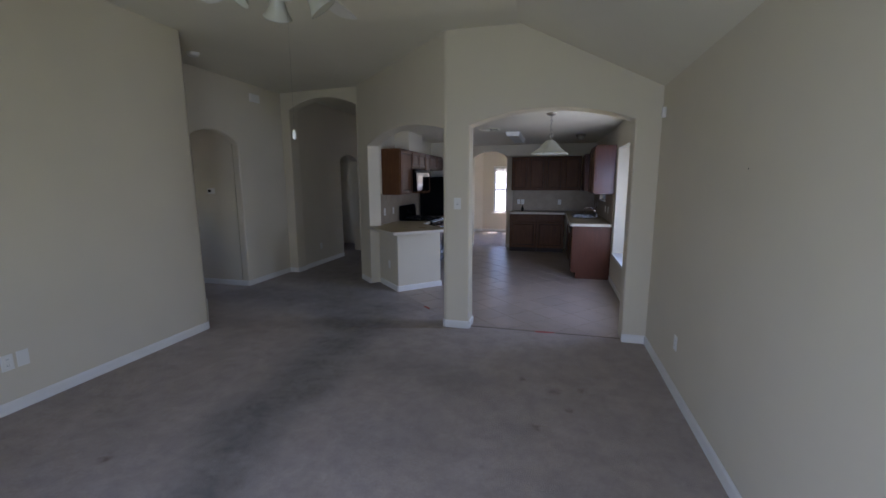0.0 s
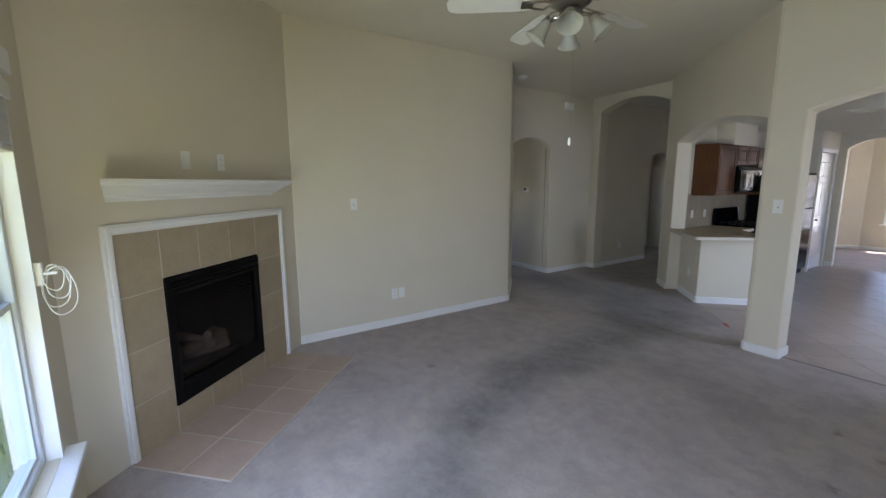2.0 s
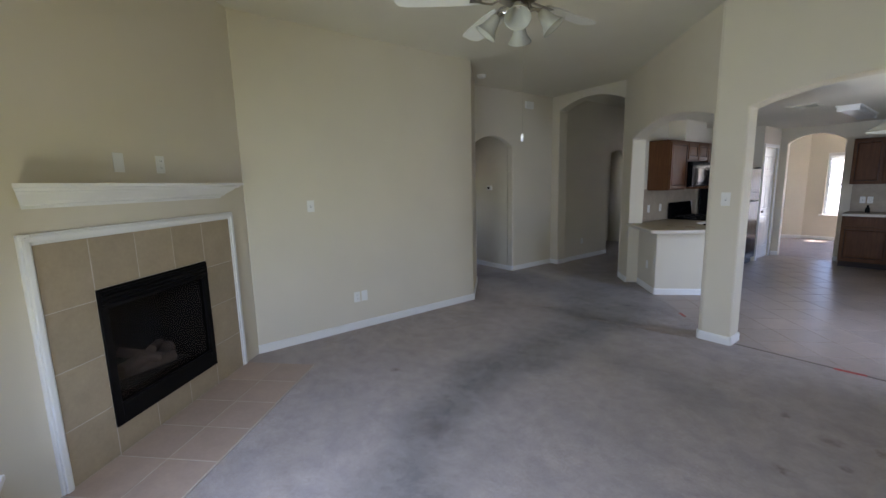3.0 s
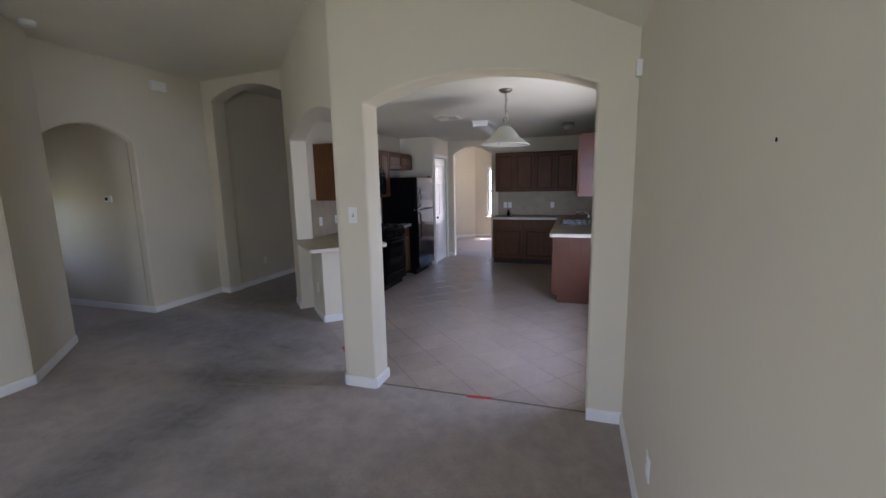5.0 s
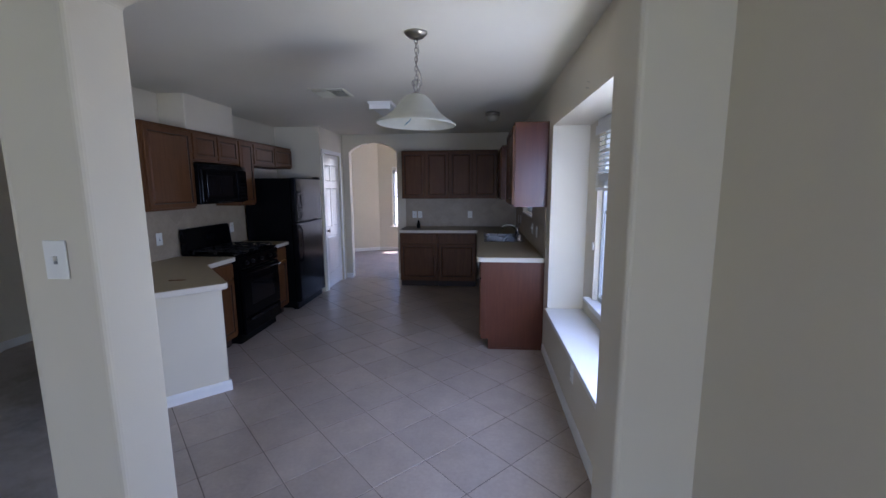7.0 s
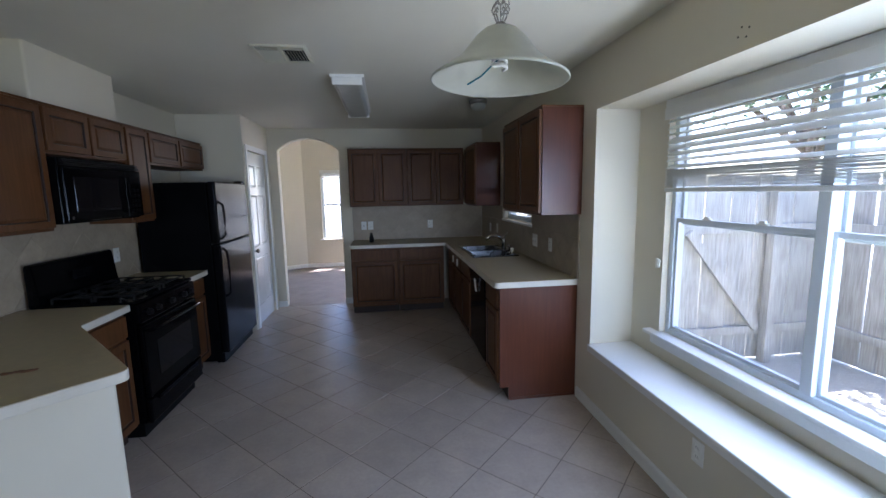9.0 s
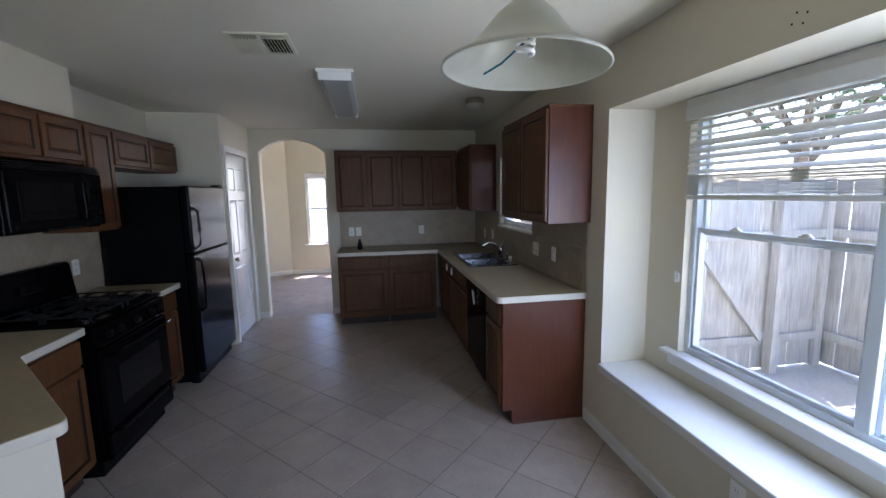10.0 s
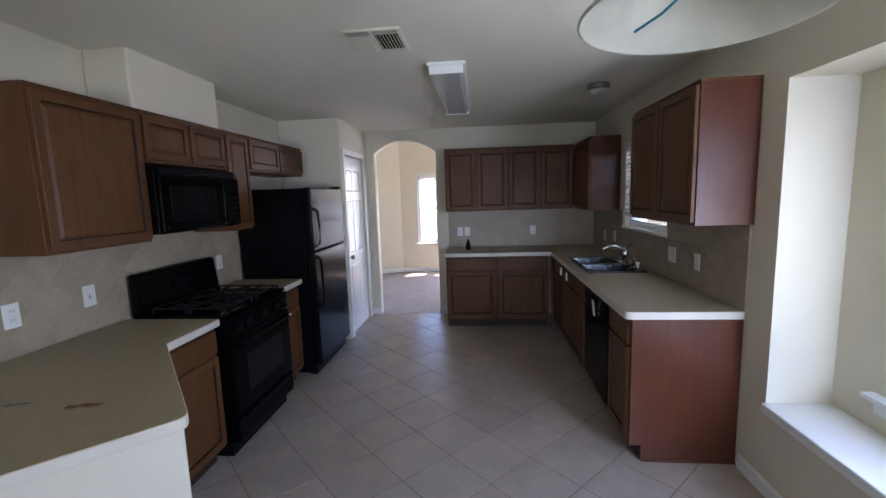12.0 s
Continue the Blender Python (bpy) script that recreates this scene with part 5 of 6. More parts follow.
th = thing("thermostat", pose(-6.01, 1.045, 1.465), "white wall thermostat with a dark display in the passage", "thermostat")
part("case", solid(-0.06, 0.06, -0.026, -0.001, -0.042, 0.042, 0.006), PLATE, th)
part("display", solid(-0.045, 0.008, -0.028, -0.025, -0.018, 0.022, 0.001), DARKGLASS, th)
ch = thing("door_chime", pose(-5.46, 1.44, 2.87, 0, 0, 90), "white door chime box high on the alcove wall", "chime")
part("case", solid(-0.10, 0.10, -0.045, -0.001, -0.06, 0.06, 0.012), PLATE, ch)
sd = thing("alarm_sensor", pose(0, -0.13, 2.18, 0, 0, -90), "small white alarm sensor high on the wall", "sensor")
part("case", solid(-0.022, 0.022, -0.035, -0.001, -0.045, 0.045, 0.008), PLATE, sd)
for xx, yy in ((-5.0, -0.10),):
    sm = thing("smoke_detector", pose(xx, yy, HIGH), "white round smoke detector on the alcove ceiling", "smoke detector")
    part("base", turned([(0, -0.001), (0.07, -0.001), (0.07, -0.014), (0, -0.014)], 28), PLATE, sm)
    part("cap", turned([(0.064, -0.014), (0.060, -0.034), (0.045, -0.042), (0, -0.043)], 28), PLATE, sm, smooth=True)

# ---- ceiling fan ----
FANX, FANY = -2.13, -2.53
fan = thing("ceiling_fan", pose(FANX, FANY, HIGH - 0.23), "white-bladed ceiling fan with nickel body and four glass shades", "ceiling fan")
part("canopy", turned([(0, 0.229), (0.07, 0.229), (0.066, 0.20), (0.035, 0.175), (0.014, 0.17)], 28), NICKEL, fan, smooth=True)
part("downrod", tube(bmesh.new(), (0, 0, 0.175), (0, 0, -0.21), 0.012), NICKEL, fan)
part("motor", turned([(0.013, -0.20), (0.05, -0.205), (0.10, -0.225), (0.118, -0.26), (0.112, -0.30), (0.07, -0.325), (0, -0.33)], 32), NICKEL, fan, smooth=True)
for i in range(5):
    a = 18 + 72 * i
    bm = bmesh.new()
    out = [(0.20, -0.05), (0.30, -0.062), (0.60, -0.068), (0.655, -0.055), (0.67, -0.02), (0.67, 0.02), (0.655, 0.055), (0.60, 0.068), (0.30, 0.062), (0.20, 0.05)]
    prism(bm, out, -0.003, 0.004, 0.0015)
    blade = part("blade", bm, FANWHITE, fan, "white painted fan blade", m=pose(0, 0, -0.30, 0, 0, a) @ pose(0, 0, 0, 12, 0, 0))
    bm = bmesh.new()
    for sy in (-1, 1):
        arm = bent([(0.09, 0, 0.0), (0.14, sy * 0.035, -0.012), (0.19, sy * 0.03, -0.010), (0.235, sy * 0.012, -0.006)], 0.006, 8)
        me = bpy.data.meshes.new("tmp")
        arm.to_mesh(me)
        arm.free()
        bm.from_mesh(me)
        bpy.data.meshes.remove(me)
    box(bm, 0.20, 0.265, -0.03, 0.03, -0.008, -0.004, 0.001)
    part("blade_iron", bm, NICKEL, blade, "nickel scrolled blade bracket")
part("light_kit", turned([(0, -0.33), (0.05, -0.332), (0.058, -0.36), (0.045, -0.40), (0.02, -0.415), (0, -0.418)], 28), NICKEL, fan, smooth=True)
for i in range(4):
    a = radians(40 + 90 * i)
    c, s_ = math.cos(a), math.sin(a)
    arm = part("lamp_arm", bent([(0.04 * c, 0.04 * s_, -0.375), (0.085 * c, 0.085 * s_, -0.365), (0.115 * c, 0.115 * s_, -0.385)], 0.009, 8), NICKEL, fan)
    sh = turned([(0.018, 0.0), (0.028, -0.012), (0.034, -0.04), (0.044, -0.075), (0.062, -0.105), (0.068, -0.112), (0.064, -0.108), (0.042, -0.076), (0.031, -0.04), (0.02, -0.012)], 26)
    part("lamp_shade", sh, MILK, fan, "frosted bell glass shade", m=Matrix.Translation((0.115 * c, 0.115 * s_, -0.380)) @ Matrix.Rotation(radians(38), 4, Vector((s_, -c, 0))), smooth=True)
for dx, ln, nm in ((0.03, 0.60, "pull_chain"),):
    chn = part(nm, bent([(dx, 0.0, -0.41), (dx, 0.002, -0.41 - ln / 2), (dx, 0, -0.41 - ln)], 0.0005, 5), NICKEL, fan)
    part("pull_knob", turned([(0, 0), (0.006, -0.004), (0.009, -0.024), (0.008, -0.042), (0, -0.046)], 14, (dx, 0, -0.41 - ln)), PLATE, chn, "white pull knob", smooth=True)

# ---- kitchen pendant ----
PX, PY = -0.985, 1.34
pd = thing("pendant_lamp", pose(PX, PY, KCEIL), "frosted glass bell pendant on a nickel chain", "pendant lamp")
part("canopy", turned([(0, -0.001), (0.066, -0.001), (0.062, -0.012), (0.040, -0.030), (0.012, -0.036)], 28), NICKEL, pd, smooth=True)
for i in range(9):
    z = -0.045 - i * 0.025
    ring = [(0.009 * math.cos(k_ * math.tau / 12), 0, 0.017 * math.sin(k_ * math.tau / 12)) for k_ in range(13)]
    part("chain_link", bent(ring, 0.0022, 6), NICKEL, pd, m=pose(0, 0, z, 0, 0, 90 * (i % 2)))
part("wire", bent([(0.004, 0, -0.03), (0.016, 0.004, -0.10), (-0.006, 0.01, -0.16), (0.022, 0.004, -0.22), (0.03, 0, -0.26), (0.0, 0, -0.30)], 0.003, 6), NICKEL, pd)
part("collar", turned([(0.0, -0.318), (0.016, -0.320), (0.020, -0.328), (0.034, -0.334), (0.036, -0.345)], 20), NICKEL, pd, smooth=True)
for i in range(5):
    c, s_ = math.cos(i * math.tau / 5), math.sin(i * math.tau / 5)
    curl = [(0.004, -0.262), (0.012, -0.256), (0.024, -0.262), (0.031, -0.276), (0.026, -0.290), (0.016, -0.291), (0.012, -0.282), (0.017, -0.275), (0.024, -0.284), (0.020, -0.302), (0.012, -0.316), (0.018, -0.326)]
    part("scroll", bent([(r * c, r * s_, z) for r, z in curl], 0.0026, 6), NICKEL, pd, "scrolled nickel wire", smooth=True)
TILT = pose(0, 0, -0.335) @ pose(0, 0, 0, -0.5, 2, 0) @ pose(0, 0, 0.335)     # the shade hangs slightly askew
outer = [(0.030, -0.335), (0.062, -0.344), (0.094, -0.370), (0.122, -0.403), (0.150, -0.434), (0.195, -0.466), (0.238, -0.490), (0.254, -0.499), (0.256, -0.505)]
shade = part("shade", turned(outer + [(0.252, -0.508)] + [(r - 0.006, z - 0.005) for r, z in outer[-2::-1]], 48), MILK, pd, "frosted white glass shade", m=TILT @ Matrix.Diagonal((0.91, 0.91, 1, 1)), smooth=True)
bulb = part("bulb", turned([(0.0, -0.345), (0.020, -0.347), (0.022, -0.385), (0, -0.39)], 16), PLATE, pd, "white compact fluorescent bulb", m=TILT)
spi = [(0.024 * math.cos(k_ * 0.7), 0.024 * math.sin(k_ * 0.7), -0.388 - k_ * 0.0021) for k_ in range(38)]
part("spiral_tube", bent(spi, 0.006, 8), CFL, bulb, smooth=True)
part("teal_rod", bent([(0.004, -0.034, -0.43), (-0.03, 0.01, -0.458), (-0.055, 0.06, -0.478), (-0.095, 0.12, -0.494)], 0.0032, 8), BLUETUBE, shade, "thin teal plastic strip hanging from the bulb")

# ---- kitchen ceiling fittings ----
vt = thing("ceiling_vent", pose(-1.985, 2.74, KCEIL) @ Matrix.Diagonal((0.80, 0.86, 1, 1)), "cream metal ceiling vent with two louvred halves", "vent")
bm = bmesh.new()
for r in ((-0.20, 0.20, -0.19, -0.165), (-0.20, 0.20, 0.165, 0.19), (-0.20, -0.17, -0.165, 0.165), (0.17, 0.20, -0.165, 0.165), (-0.012, 0.012, -0.165, 0.165)):
    box(bm, r[0], r[1], r[2], r[3], -0.012, -0.001, 0.003)
part("frame", bm, VENT, vt)
# black sheet stands in for the shade of the duct behind the slats
part("backing", solid(-0.17, 0.17, -0.165, 0.165, -0.003, -0.001), BLACKMATT, vt)
for x0, x1, tl in ((-0.168, -0.014, -52), (0.014, 0.168, 46)):
    for i in range(7):
        part("slat", solid(-0.010, 0.010, -0.105, 0.164, -0.001, 0.001), VENT, vt, m=pose(x0 + 0.011 + i * 0.022, 0, -0.011, 0, tl, 0))
    for y in (-0.150, -0.122):
        part("slat", solid(x0, x1, -0.011, 0.011, -0.001, 0.001), VENT, vt, m=pose(0, y, -0.010, 38, 0, 0))
fl = thing("ceiling_light", pose(-1.64, 3.87, KCEIL), "white wraparound fluorescent ceiling light", "ceiling light")
part("pan", solid(-0.125, 0.125, -0.70, 0.70, -0.022, -0.001, 0.004), PLATE, fl)
bm = bmesh.new()
pr = [(-0.105, -0.022), (-0.100, -0.055), (-0.080, -0.072), (0.080, -0.072), (0.100, -0.055), (0.105, -0.022)]
ra, rb = [bm.verts.new((x, -0.68, z)) for x, z in pr], [bm.verts.new((x, 0.68, z)) for x, z in pr]
bm.faces.new(ra), bm.faces.new(rb[::-1])
for i in range(6):
    bm.faces.new((ra[i], rb[i], rb[(i + 1) % 6], ra[(i + 1) % 6]))
bmesh.ops.recalc_face_normals(bm, faces=bm.faces[:])
part("diffuser", bm, TUBECOVER, fl, "milky plastic diffuser")
for y in (-0.695, 0.682):
    part("end_cap", solid(-0.11, 0.11, y, y + 0.013, -0.076, -0.022, 0.003), PLATE, fl)
dm = thing("dome_light", pose(-0.47, 3.98, KCEIL), "small nickel flush dome light with frosted glass", "ceiling light")
part("base", turned([(0, -0.001), (0.085, -0.001), (0.088, -0.02), (0.080, -0.045), (0.0, -0.046)], 28), NICKEL, dm, smooth=True)
part("globe", turned([(0.075, -0.045), (0.078, -0.06), (0.062, -0.09), (0.03, -0.105), (0, -0.108)], 28), MILK, dm, smooth=True)

# ---- small things ----
bt = thing("small_bottle", pose(-1.60, 5.50, 0.9096), "small dark bottle standing on the counter", "bottle")
part("body", turned([(0, 0), (0.026, 0.0), (0.030, 0.01), (0.030, 0.07), (0.016, 0.095), (0.013, 0.10)], 20), BLACKMATT, bt, smooth=True)
part("cap", turned([(0.014, 0.098), (0.016, 0.102), (0.015, 0.128), (0, 0.13)], 16), BLACK, bt)
for x, y, mat, s_, lb in ((-2.81, 1.63, RUST, 1.0, "torn brown scrap lying on the bar counter"), (-3.06, 1.63, GREYSCRAP, 0.8, "grey scrap lying on the bar counter"), (-1.32, 5.38, GREYSCRAP, 0.9, "grey scrap lying on the back counter")):
    sc = [(-0.055, -0.012), (-0.03, -0.016), (-0.01, -0.004), (0.02, -0.014), (0.05, -0.006), (0.055, 0.010), (0.02, 0.008), (0.0, 0.014), (-0.03, 0.004), (-0.052, 0.010)]
    ob = tagged(part("paper_scrap", prism(bmesh.new(), [(a * s_, b * s_) for a, b in sc], 0.0, 0.004), mat), lb, "scrap")
    ob.matrix_basis = pose(x, y, 0.9097, 0, 0, 12)
ob = tagged(part("tape_strip", solid(-0.095, 0.095, -0.016, 0.016, 0.0, 0.004), REDTAPE), "strip of red tape at the carpet edge", "tape")
ob.matrix_basis = pose(-0.968, 0.078, 0.001, 0, 0, 5)
ob = tagged(part("tape_strip", solid(-0.06, 0.06, -0.014, 0.014, 0.0, 0.004), REDTAPE), "strip of red tape beside the column", "tape")
ob.matrix_basis = pose(-2.44, 0.62, 0.001, 0, 0, -45)
cd = thing("cord_cleat", pose(LW0 - 0.03, YS, 1.22, 0, 0, 180), "white blind cord looped round a wall cleat", "cord")
part("cleat", solid(-0.012, 0.012, -0.03, -0.001, -0.05, 0.05, 0.006), PLATE, cd)
part("horn", solid(-0.006, 0.006, -0.075, -0.028, -0.006, 0.006, 0.004), PLATE, cd)
for i in range(4):
    rr, zz, yy = 0.042 + 0.010 * i, -0.02 - 0.022 * i, -0.060 - 0.012 * (i % 2)
    part("cord_loop", bent([(0.004 * i + 0.012 * math.sin(k_ * 0.9 + i), yy + rr * 0.75 * math.cos(k_ * math.tau / 20), zz + rr * 1.35 * math.sin(k_ * math.tau / 20)) for k_ in range(21)], 0.0024, 6), PLATE, cd)

# ---- outdoors ----
def yard_mat():
    m, t, b = shader("yard_ground", 0.95)
    co = position(t)
    n1, n2 = noise_tex(t, co, 2.5, 5), noise_tex(t, co, 30, 4)
    lawn = mixed(t, 0.5, ramp(t, n1, [(0.3, (0.17, 0.23, 0.045)), (0.7, (0.29, 0.34, 0.09))]), ramp(t, n2, [(0.3, (0.12, 0.18, 0.03)), (0.7, (0.32, 0.37, 0.11))]))
    soil = mixed(t, 0.5, ramp(t, n1, [(0.3, (0.38, 0.365, 0.31)), (0.7, (0.54, 0.52, 0.45))]), ramp(t, n2, [(0.3, (0.27, 0.26, 0.21)), (0.7, (0.58, 0.56, 0.49))]))
    sep = t.nodes.new("ShaderNodeSeparateXYZ")
    t.links.new(co, sep.inputs[0])
    edge = math_node(t, 'GREATER_THAN', math_node(t, 'ADD', sep.outputs[1], math_node(t, 'MULTIPLY', n1, 1.5)), -1.2)
    t.links.new(mixed(t, edge, lawn, soil), b.inputs["Base Color"])
    bumped(t, b, n2, 0.6, 0.03)
    return m


GZ = -0.30
bm = bmesh.new()
bmesh.ops.create_grid(bm, x_segments=2, y_segments=2, size=400)
gr = struct("ground", bm, yard_mat(), "lawn and dry dirt round the house", "ground")
gr.location.z = GZ
bm = bmesh.new()
# unseen eaves and roof over the rooms, overhangs sized to block the sun
prism(bm, [(0.92, YS - 0.75), (0.92, 9.45), (-8.2, 9.45), (-8.2, YS - 0.75)], 3.16, 3.22)
prism(bm, [(0.92, YS - 0.75), (0.92, 9.45), (0.165, 9.45), (0.165, YS - 0.75)], 2.52, 2.58)
prism(bm, [(0.165, YS - 0.75), (0.165, YS - 0.145), (-8.2, YS - 0.145), (-8.2, YS - 0.75)], 2.52, 2.58)
prism(bm, [(0.92, 9.145), (0.92, 9.45), (-8.2, 9.45), (-8.2, 9.145)], 2.52, 2.58)
for r in ((0.90, 0.92, YS - 0.75, 9.45), (-8.2, 0.92, YS - 0.77, YS - 0.75), (-8.2, 0.92, 9.45, 9.47)):
    box(bm, r[0], r[1], r[2], r[3], 2.50, 3.24)
struct("roof_eaves", bm, SIDING, "tan painted unseen roof eaves that keep sun off the windows", "roof")
bm = bmesh.new()
with_hole(bm, (-8.1, 0), (0, 1), YS - 0.14, 2.4, -0.2, 3.16, -0.3, 1.2, 0.4, 2.4, 0.1)
# hole added in line with the hall's extra window so daylight gets in
with_hole(bm, (-8.1, 0), (0, 1), 2.4, 9.14, -0.2, 3.16, 4.1, 5.9, 0.4, 2.4, 0.1)
box(bm, -8.2, -4.5, YS - 0.3, YS - 0.14, -0.2, 3.16)
box(bm, -8.2, -5.9, 9.0, 9.14, -0.2, 3.16)
struct("wall_outer", bm, SIDING, "tan outer house walls", "wall")


def fence_run(name, m, length, label, brace=False):
    """Board fence seen from its rail side; local x along, boards behind y=0."""
    t = thing(name, m, label, "fence")
    rnd = random.Random(int(length * 10))
    x = 0.0
    while x < length:
        w = 0.138 + rnd.uniform(-0.003, 0.003)
        h = 1.95 + rnd.uniform(-0.02, 0.02)
        bm = solid(0, w, 0, 0.016, 0, h)
        part("picket", bm, FENCE, t, m=pose(x, rnd.uniform(0, 0.005), 0.02, 0, rnd.uniform(-0.5, 0.5), 0))
        x += w + rnd.uniform(0.005, 0.013)
    for z in (0.30, 1.38):
        part("rail", solid(0, length, -0.04, -0.001, z, z + 0.085, 0.004), FENCE, t)
    k = 0.0
    while k <= length:
        part("post", solid(k - 0.045, k + 0.045, -0.13, -0.041, 0, 1.85, 0.005), FENCE, t)
        k += 1.175
    if brace:
        bm = solid(-0.67, 0.67, -0.075, -0.041, -0.045, 0.045, 0.003)
        part("brace", bm, FENCE, t, m=pose(1.83, 0, 0.89, 0, 51, 0))
    return t


fence_run("yard_fence", pose(0.20, 3.72, GZ), 3.05, "weathered wooden fence gate with a diagonal brace", True)
fence_run("yard_fence", pose(3.27, 3.72, GZ, 0, 0, -90), 9.0, "weathered grey wooden board fence along the side yard")
fence_run("yard_fence", pose(3.5, -11.5, GZ, 0, 0, 180), 18.0, "weathered wooden board fence behind the lawn")


def tree(at, height, label, seed):
    """Trunk with forked limbs and a crown of many leaves."""
    rnd = random.Random(seed)
    t = thing("tree", pose(*at), label, "tree")
    bm = bmesh.new()
    tube(bm, (0, 0, 0), (0.1, 0.05, height * 0.45), 0.16, 0.10, 10)
    tips = []
    for i in range(9):
        a, e = rnd.uniform(0, math.tau), rnd.uniform(0.5, 1.2)
        s = Vector((0.1, 0.05, height * rnd.uniform(0.33, 0.45)))
        q = s + Vector((math.cos(a) * math.cos(e), math.sin(a) * math.cos(e), math.sin(e))) * height * rnd.uniform(0.3, 0.5)
        tube(bm, s, q, 0.06, 0.02, 7)
        tips.append(q)
    part("trunk", bm, BARK, t)
    verts, faces = [], []
    for q in tips:
        for _ in range(1000):
            c = q + Vector((rnd.gauss(0, 0.62), rnd.gauss(0, 0.62), rnd.gauss(0, 0.5)))
            u = Vector((rnd.uniform(-1, 1), rnd.uniform(-1, 1), rnd.uniform(-1, 1))).normalized() * 0.07
            v = u.orthogonal().normalized() * 0.035
            n = len(verts)
            verts += [c - u, c - v, c + u, c + v]
            faces.append((n, n + 1, n + 2, n + 3))
    me = bpy.data.meshes.new("crown")
    me.from_pydata(verts, [], faces)
    me.materials.append(LEAF)
    new("crown", me).parent = t
    return t


tree((-7.5, -10.0, GZ), 4.6, "leafy young tree on the lawn before the fence", 3)
tree((-11.5, -13.5, GZ), 6.5, "large leafy tree beyond the back fence", 8)
tree((5.5, 6.0, GZ), 6.0, "leafy tree beyond the side fence", 5)

# grass blades near the living room window
rnd = random.Random(11)
verts, faces = [], []
for _ in range(9000):
    x, y = rnd.uniform(-9, 0), rnd.uniform(-9.5, YS - 0.25)
    a, hgt = rnd.uniform(0, math.tau), rnd.uniform(0.03, 0.075)
    n = len(verts)
    c, s_ = math.cos(a) * 0.006, math.sin(a) * 0.006
    verts += [(x - c, y - s_, GZ), (x + c, y + s_, GZ), (x + rnd.uniform(-0.03, 0.03), y + rnd.uniform(-0.03, 0.03), GZ + hgt)]
    faces.append((n, n + 1, n + 2))
me = bpy.data.meshes.new("grass")
me.from_pydata(verts, [], faces)
me.materials.append(GRASS)
tagged(new("grass", me), "short green grass on the lawn", "grass", kind="stuff")

# ---- pieces of floor and walls ----
def clipped(poly, planes):
    """A plan polygon cut by half planes a*x + b*y >= c."""
    for a, b, c in planes:
        out = []
        for i, p in enumerate(poly):
            q = poly[(i + 1) % len(poly)]
            dp, dq = a * p[0] + b * p[1] - c, a * q[0] + b * q[1] - c
            if dp >= 0:
                out.append(p)
            if (dp >= 0) != (dq >= 0):
                k = dp / (dp - dq)
                out.append((p[0] + (q[0] - p[0]) * k, p[1] + (q[1] - p[1]) * k))
        poly = out
        if len(poly) < 3:
            return []
    return poly


def area(poly):
    return abs(sum(p[0] * q[1] - p[1] * q[0] for p, q in zip(poly, poly[1:] + poly[:1]))) / 2


def lay_tiles(parent, planes, origin, step, gap, z0, z1, mat, name, turn=45, span=14, to3d=None, bevel=0.0025):
    """Square tiles on a lattice, whole ones on one shared mesh, the cut ones on their own."""
    c, s = math.cos(radians(turn)), math.sin(radians(turn))
    half = (step - gap) / 2
    corner = [(x * c - y * s, x * s + y * c) for x, y in ((-half, -half), (half, -half), (half, half), (-half, half))]
    whole = None
    for i in range(-span, span):
        for j in range(-span, span):
            x, y = origin[0] + (i + 0.5) * step * c - (j + 0.5) * step * s, origin[1] + (i + 0.5) * step * s + (j + 0.5) * step * c
            poly = [(x + a, y + b) for a, b in corner]
            cut = clipped(poly, planes)
            if len(cut) < 3 or area(cut) < 0.0006:
                continue
            full = abs(area(cut) - area(poly)) < 1e-6
            if full and whole:
                ob = new(name, whole)
                ob.parent = parent
            else:
                pts = corner if full else [(a - x, b - y) for a, b in cut]
                bm = prism(bmesh.new(), pts, z0, z1)
                if full:
                    top = [e for e in bm.edges if all(abs(v.co.z - z1) < 1e-6 for v in e.verts)]
                    bmesh.ops.bevel(bm, geom=top, offset=bevel, segments=1, affect='EDGES')
                ob = part(name, bm, mat, parent)
                if full:
                    whole = ob.data
            ob.matrix_basis = (to3d or Matrix()) @ pose(x, y, 0)


FLOORCUT = [(-1, 0, 0.002), (0, 1, 0.082), (1, 1, -1.788), (0, -1, -KB - 0.015), (1, 0, KW)]
lay_tiles(floor_tiled, FLOORCUT, (-1.904, 3.502), 0.348, 0.0055, -0.008, 0.0, FLOORTILE, "tile", bevel=0.0011)

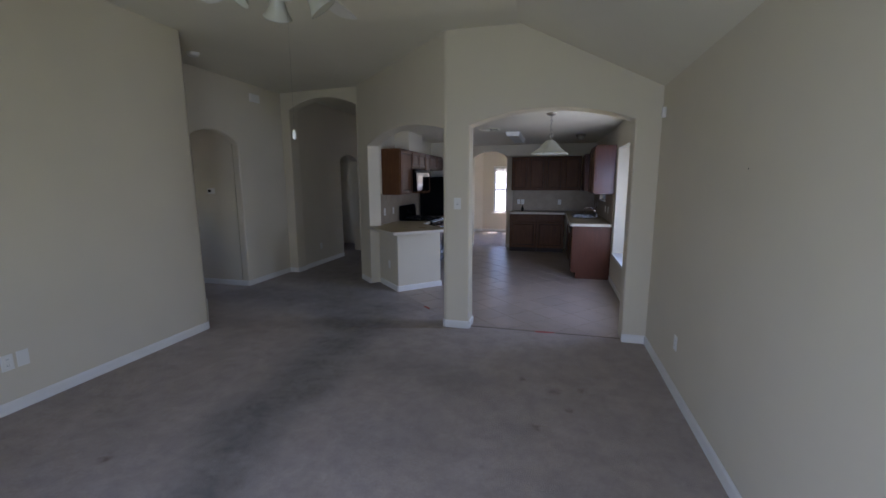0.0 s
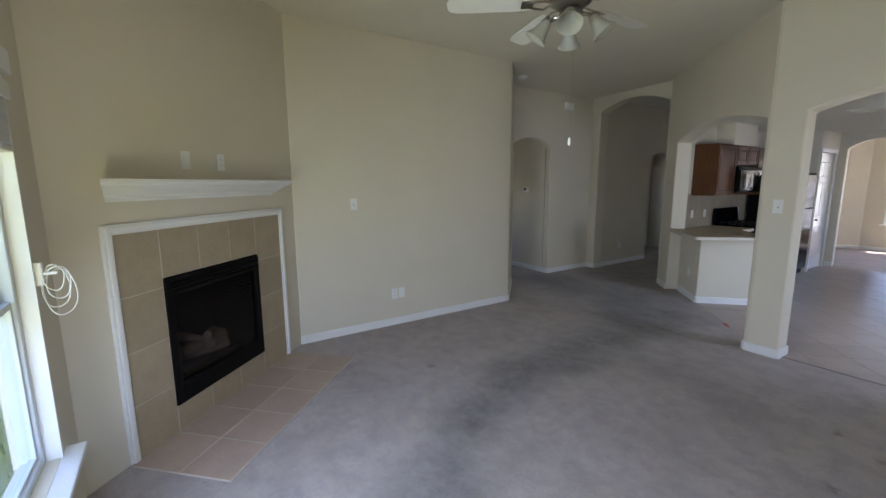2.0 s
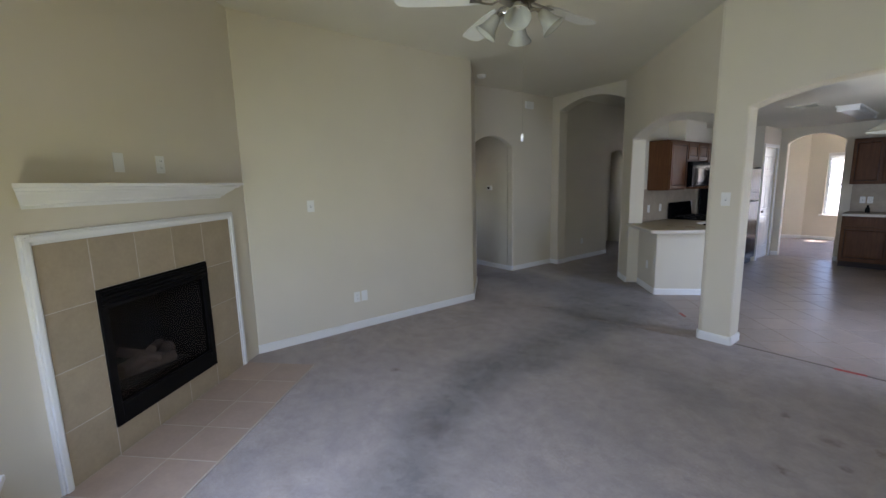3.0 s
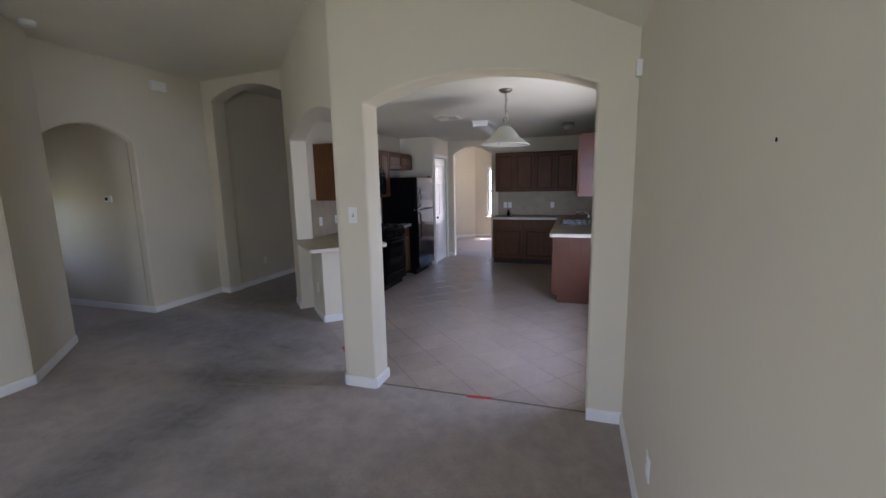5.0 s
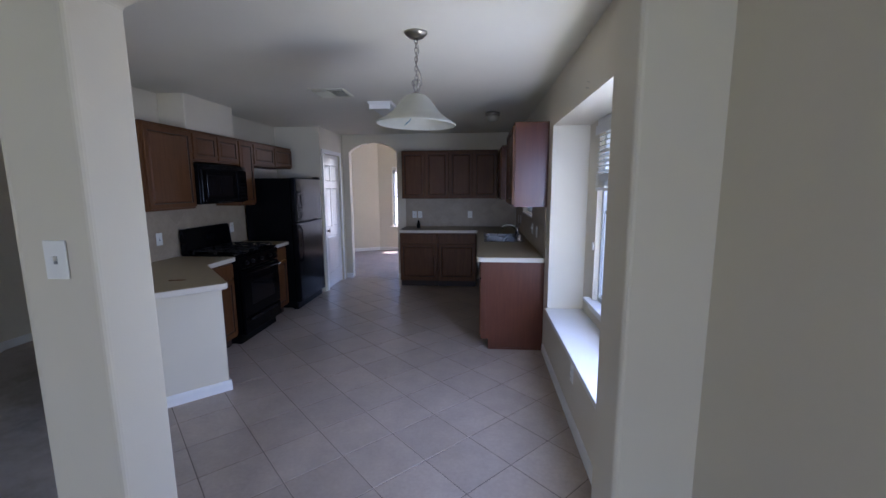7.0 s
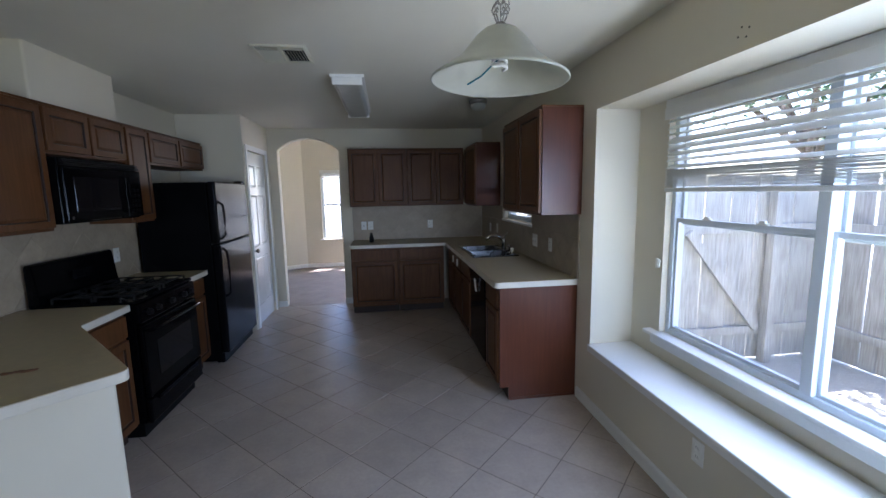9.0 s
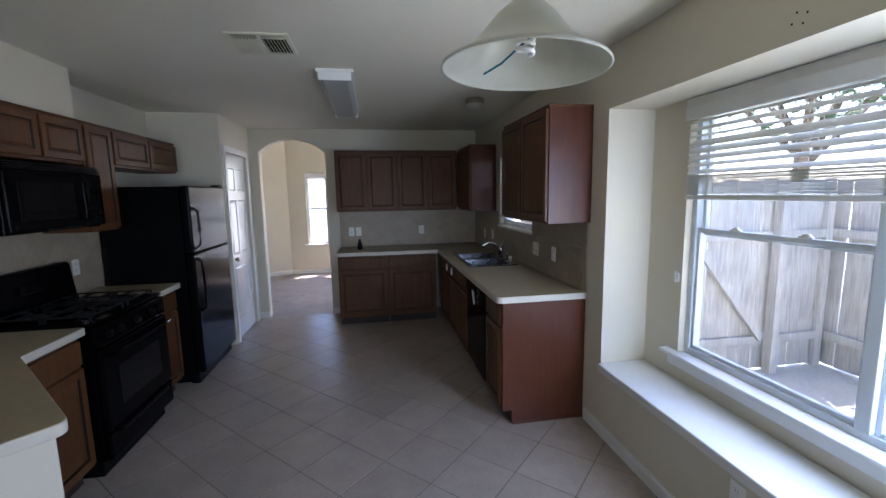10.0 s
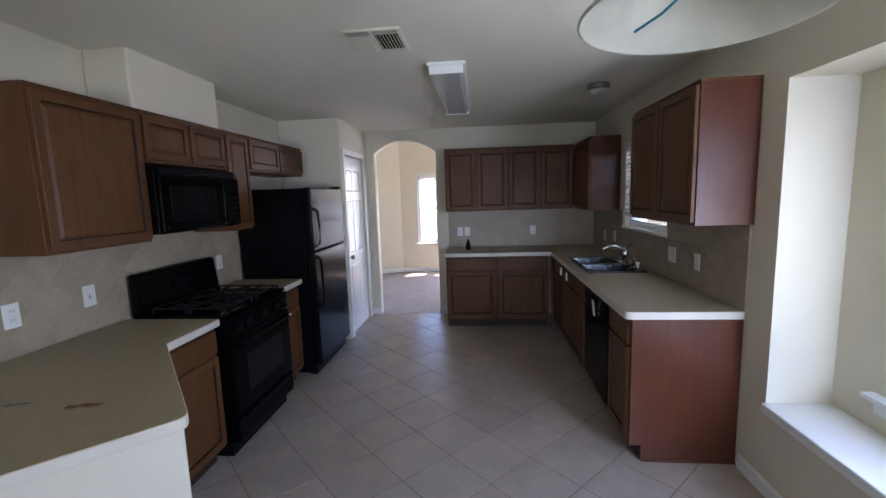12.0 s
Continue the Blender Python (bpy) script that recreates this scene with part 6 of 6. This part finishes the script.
# backsplash tiles: fields on the back, east and west walls
BZ0, BZ1 = 0.9105, UB - 0.001
for nm, m, u0, u1, z0, z1, org in (("backsplash_back", pose(-1.86, KB - 0.001, 0, 90, 0, 0), 0.0, 1.845, BZ0, BZ1, (0.1, 1.0)),
                                    ("backsplash_east", pose(-0.001, KB - 0.013, 0, 90, 0, -90), 0.0, KB - 0.013 - 2.74, BZ0, SWZ0 - 0.027, (0.2, 1.0)),
                                    ("backsplash_west", pose(KW + 0.001, 1.88, 0, 90, 0, 90), 0.0, 2.02, BZ0, WB + 0.02, (0.15, 1.0))):
    bed = struct(nm, solid(u0, u1, z0, z1, 0.0, 0.0090), SPLASHTILE, "beige diagonal ceramic backsplash tiles", "backsplash")
    bed.data.materials[0] = GROUTSPLASH
    bed.matrix_basis = m
    lay_tiles(bed, [(1, 0, u0), (-1, 0, -u1), (0, 1, z0), (0, -1, -z1)], org, 0.155, 0.003, 0.006, 0.0105, SPLASHTILE, "tile", 45, 14, bevel=0.001)
for y0, y1 in ((2.74, SW0 - 0.045), (SW1 + 0.045, KB - 0.02)):
    struct("backsplash_upper", solid(-0.0115, -0.001, y0, y1, SWZ0 - 0.026, UB - 0.001, 0.002), SPLASHTILE, "beige ceramic backsplash beside the sink window", "backsplash")
struct("carpet_bar", prism(bmesh.new(), [(JX - 0.0, 0.073), (JX, 0.091), (CX, 0.091), (CX, 0.073)], -0.004, 0.003), GROUT, "dark seam between carpet and tiles", "trim")

ridge = tube(bmesh.new(), (-3.05, -0.27, -0.004), (-2.07, -0.05, -0.004), 0.011, 0.009, 10)
struct("carpet_ridge", ridge, CARPET, "rucked ridge in the beige carpet", "carpet")

for dy, dz in ((0, 0), (0.035, 0.012), (0.012, -0.03), (0.05, -0.02)):
    nh = tagged(part("nail_hole", turned([(0, 0), (0.004, 0), (0.004, 0.001), (0, 0.0012)], 8), BLACKMATT), "small dark nail hole in the painted wall", "nail hole", "nail holes over the bay")
    nh.matrix_basis = pose(-0.0005, 1.40 + dy, 2.16 + dz, 0, -90, 0)
nh = tagged(part("nail_hole", turned([(0, 0), (0.004, 0), (0.004, 0.001), (0, 0.0012)], 8), BLACKMATT), "small dark nail hole in the living room wall", "nail hole")
nh.matrix_basis = pose(-0.0005, -1.854, 1.646, 0, -90, 0)
wc = thing("window_contact", pose(BAYX + 0.001, 2.29, 1.09, 0, 0, -90), "small white alarm contact beside the bay window", "sensor")
part("case", solid(-0.010, 0.010, -0.014, -0.001, -0.032, 0.032, 0.004), PLATE, wc)
part("magnet", solid(0.014, 0.024, -0.011, -0.001, -0.026, 0.026, 0.003), PLATE, wc)
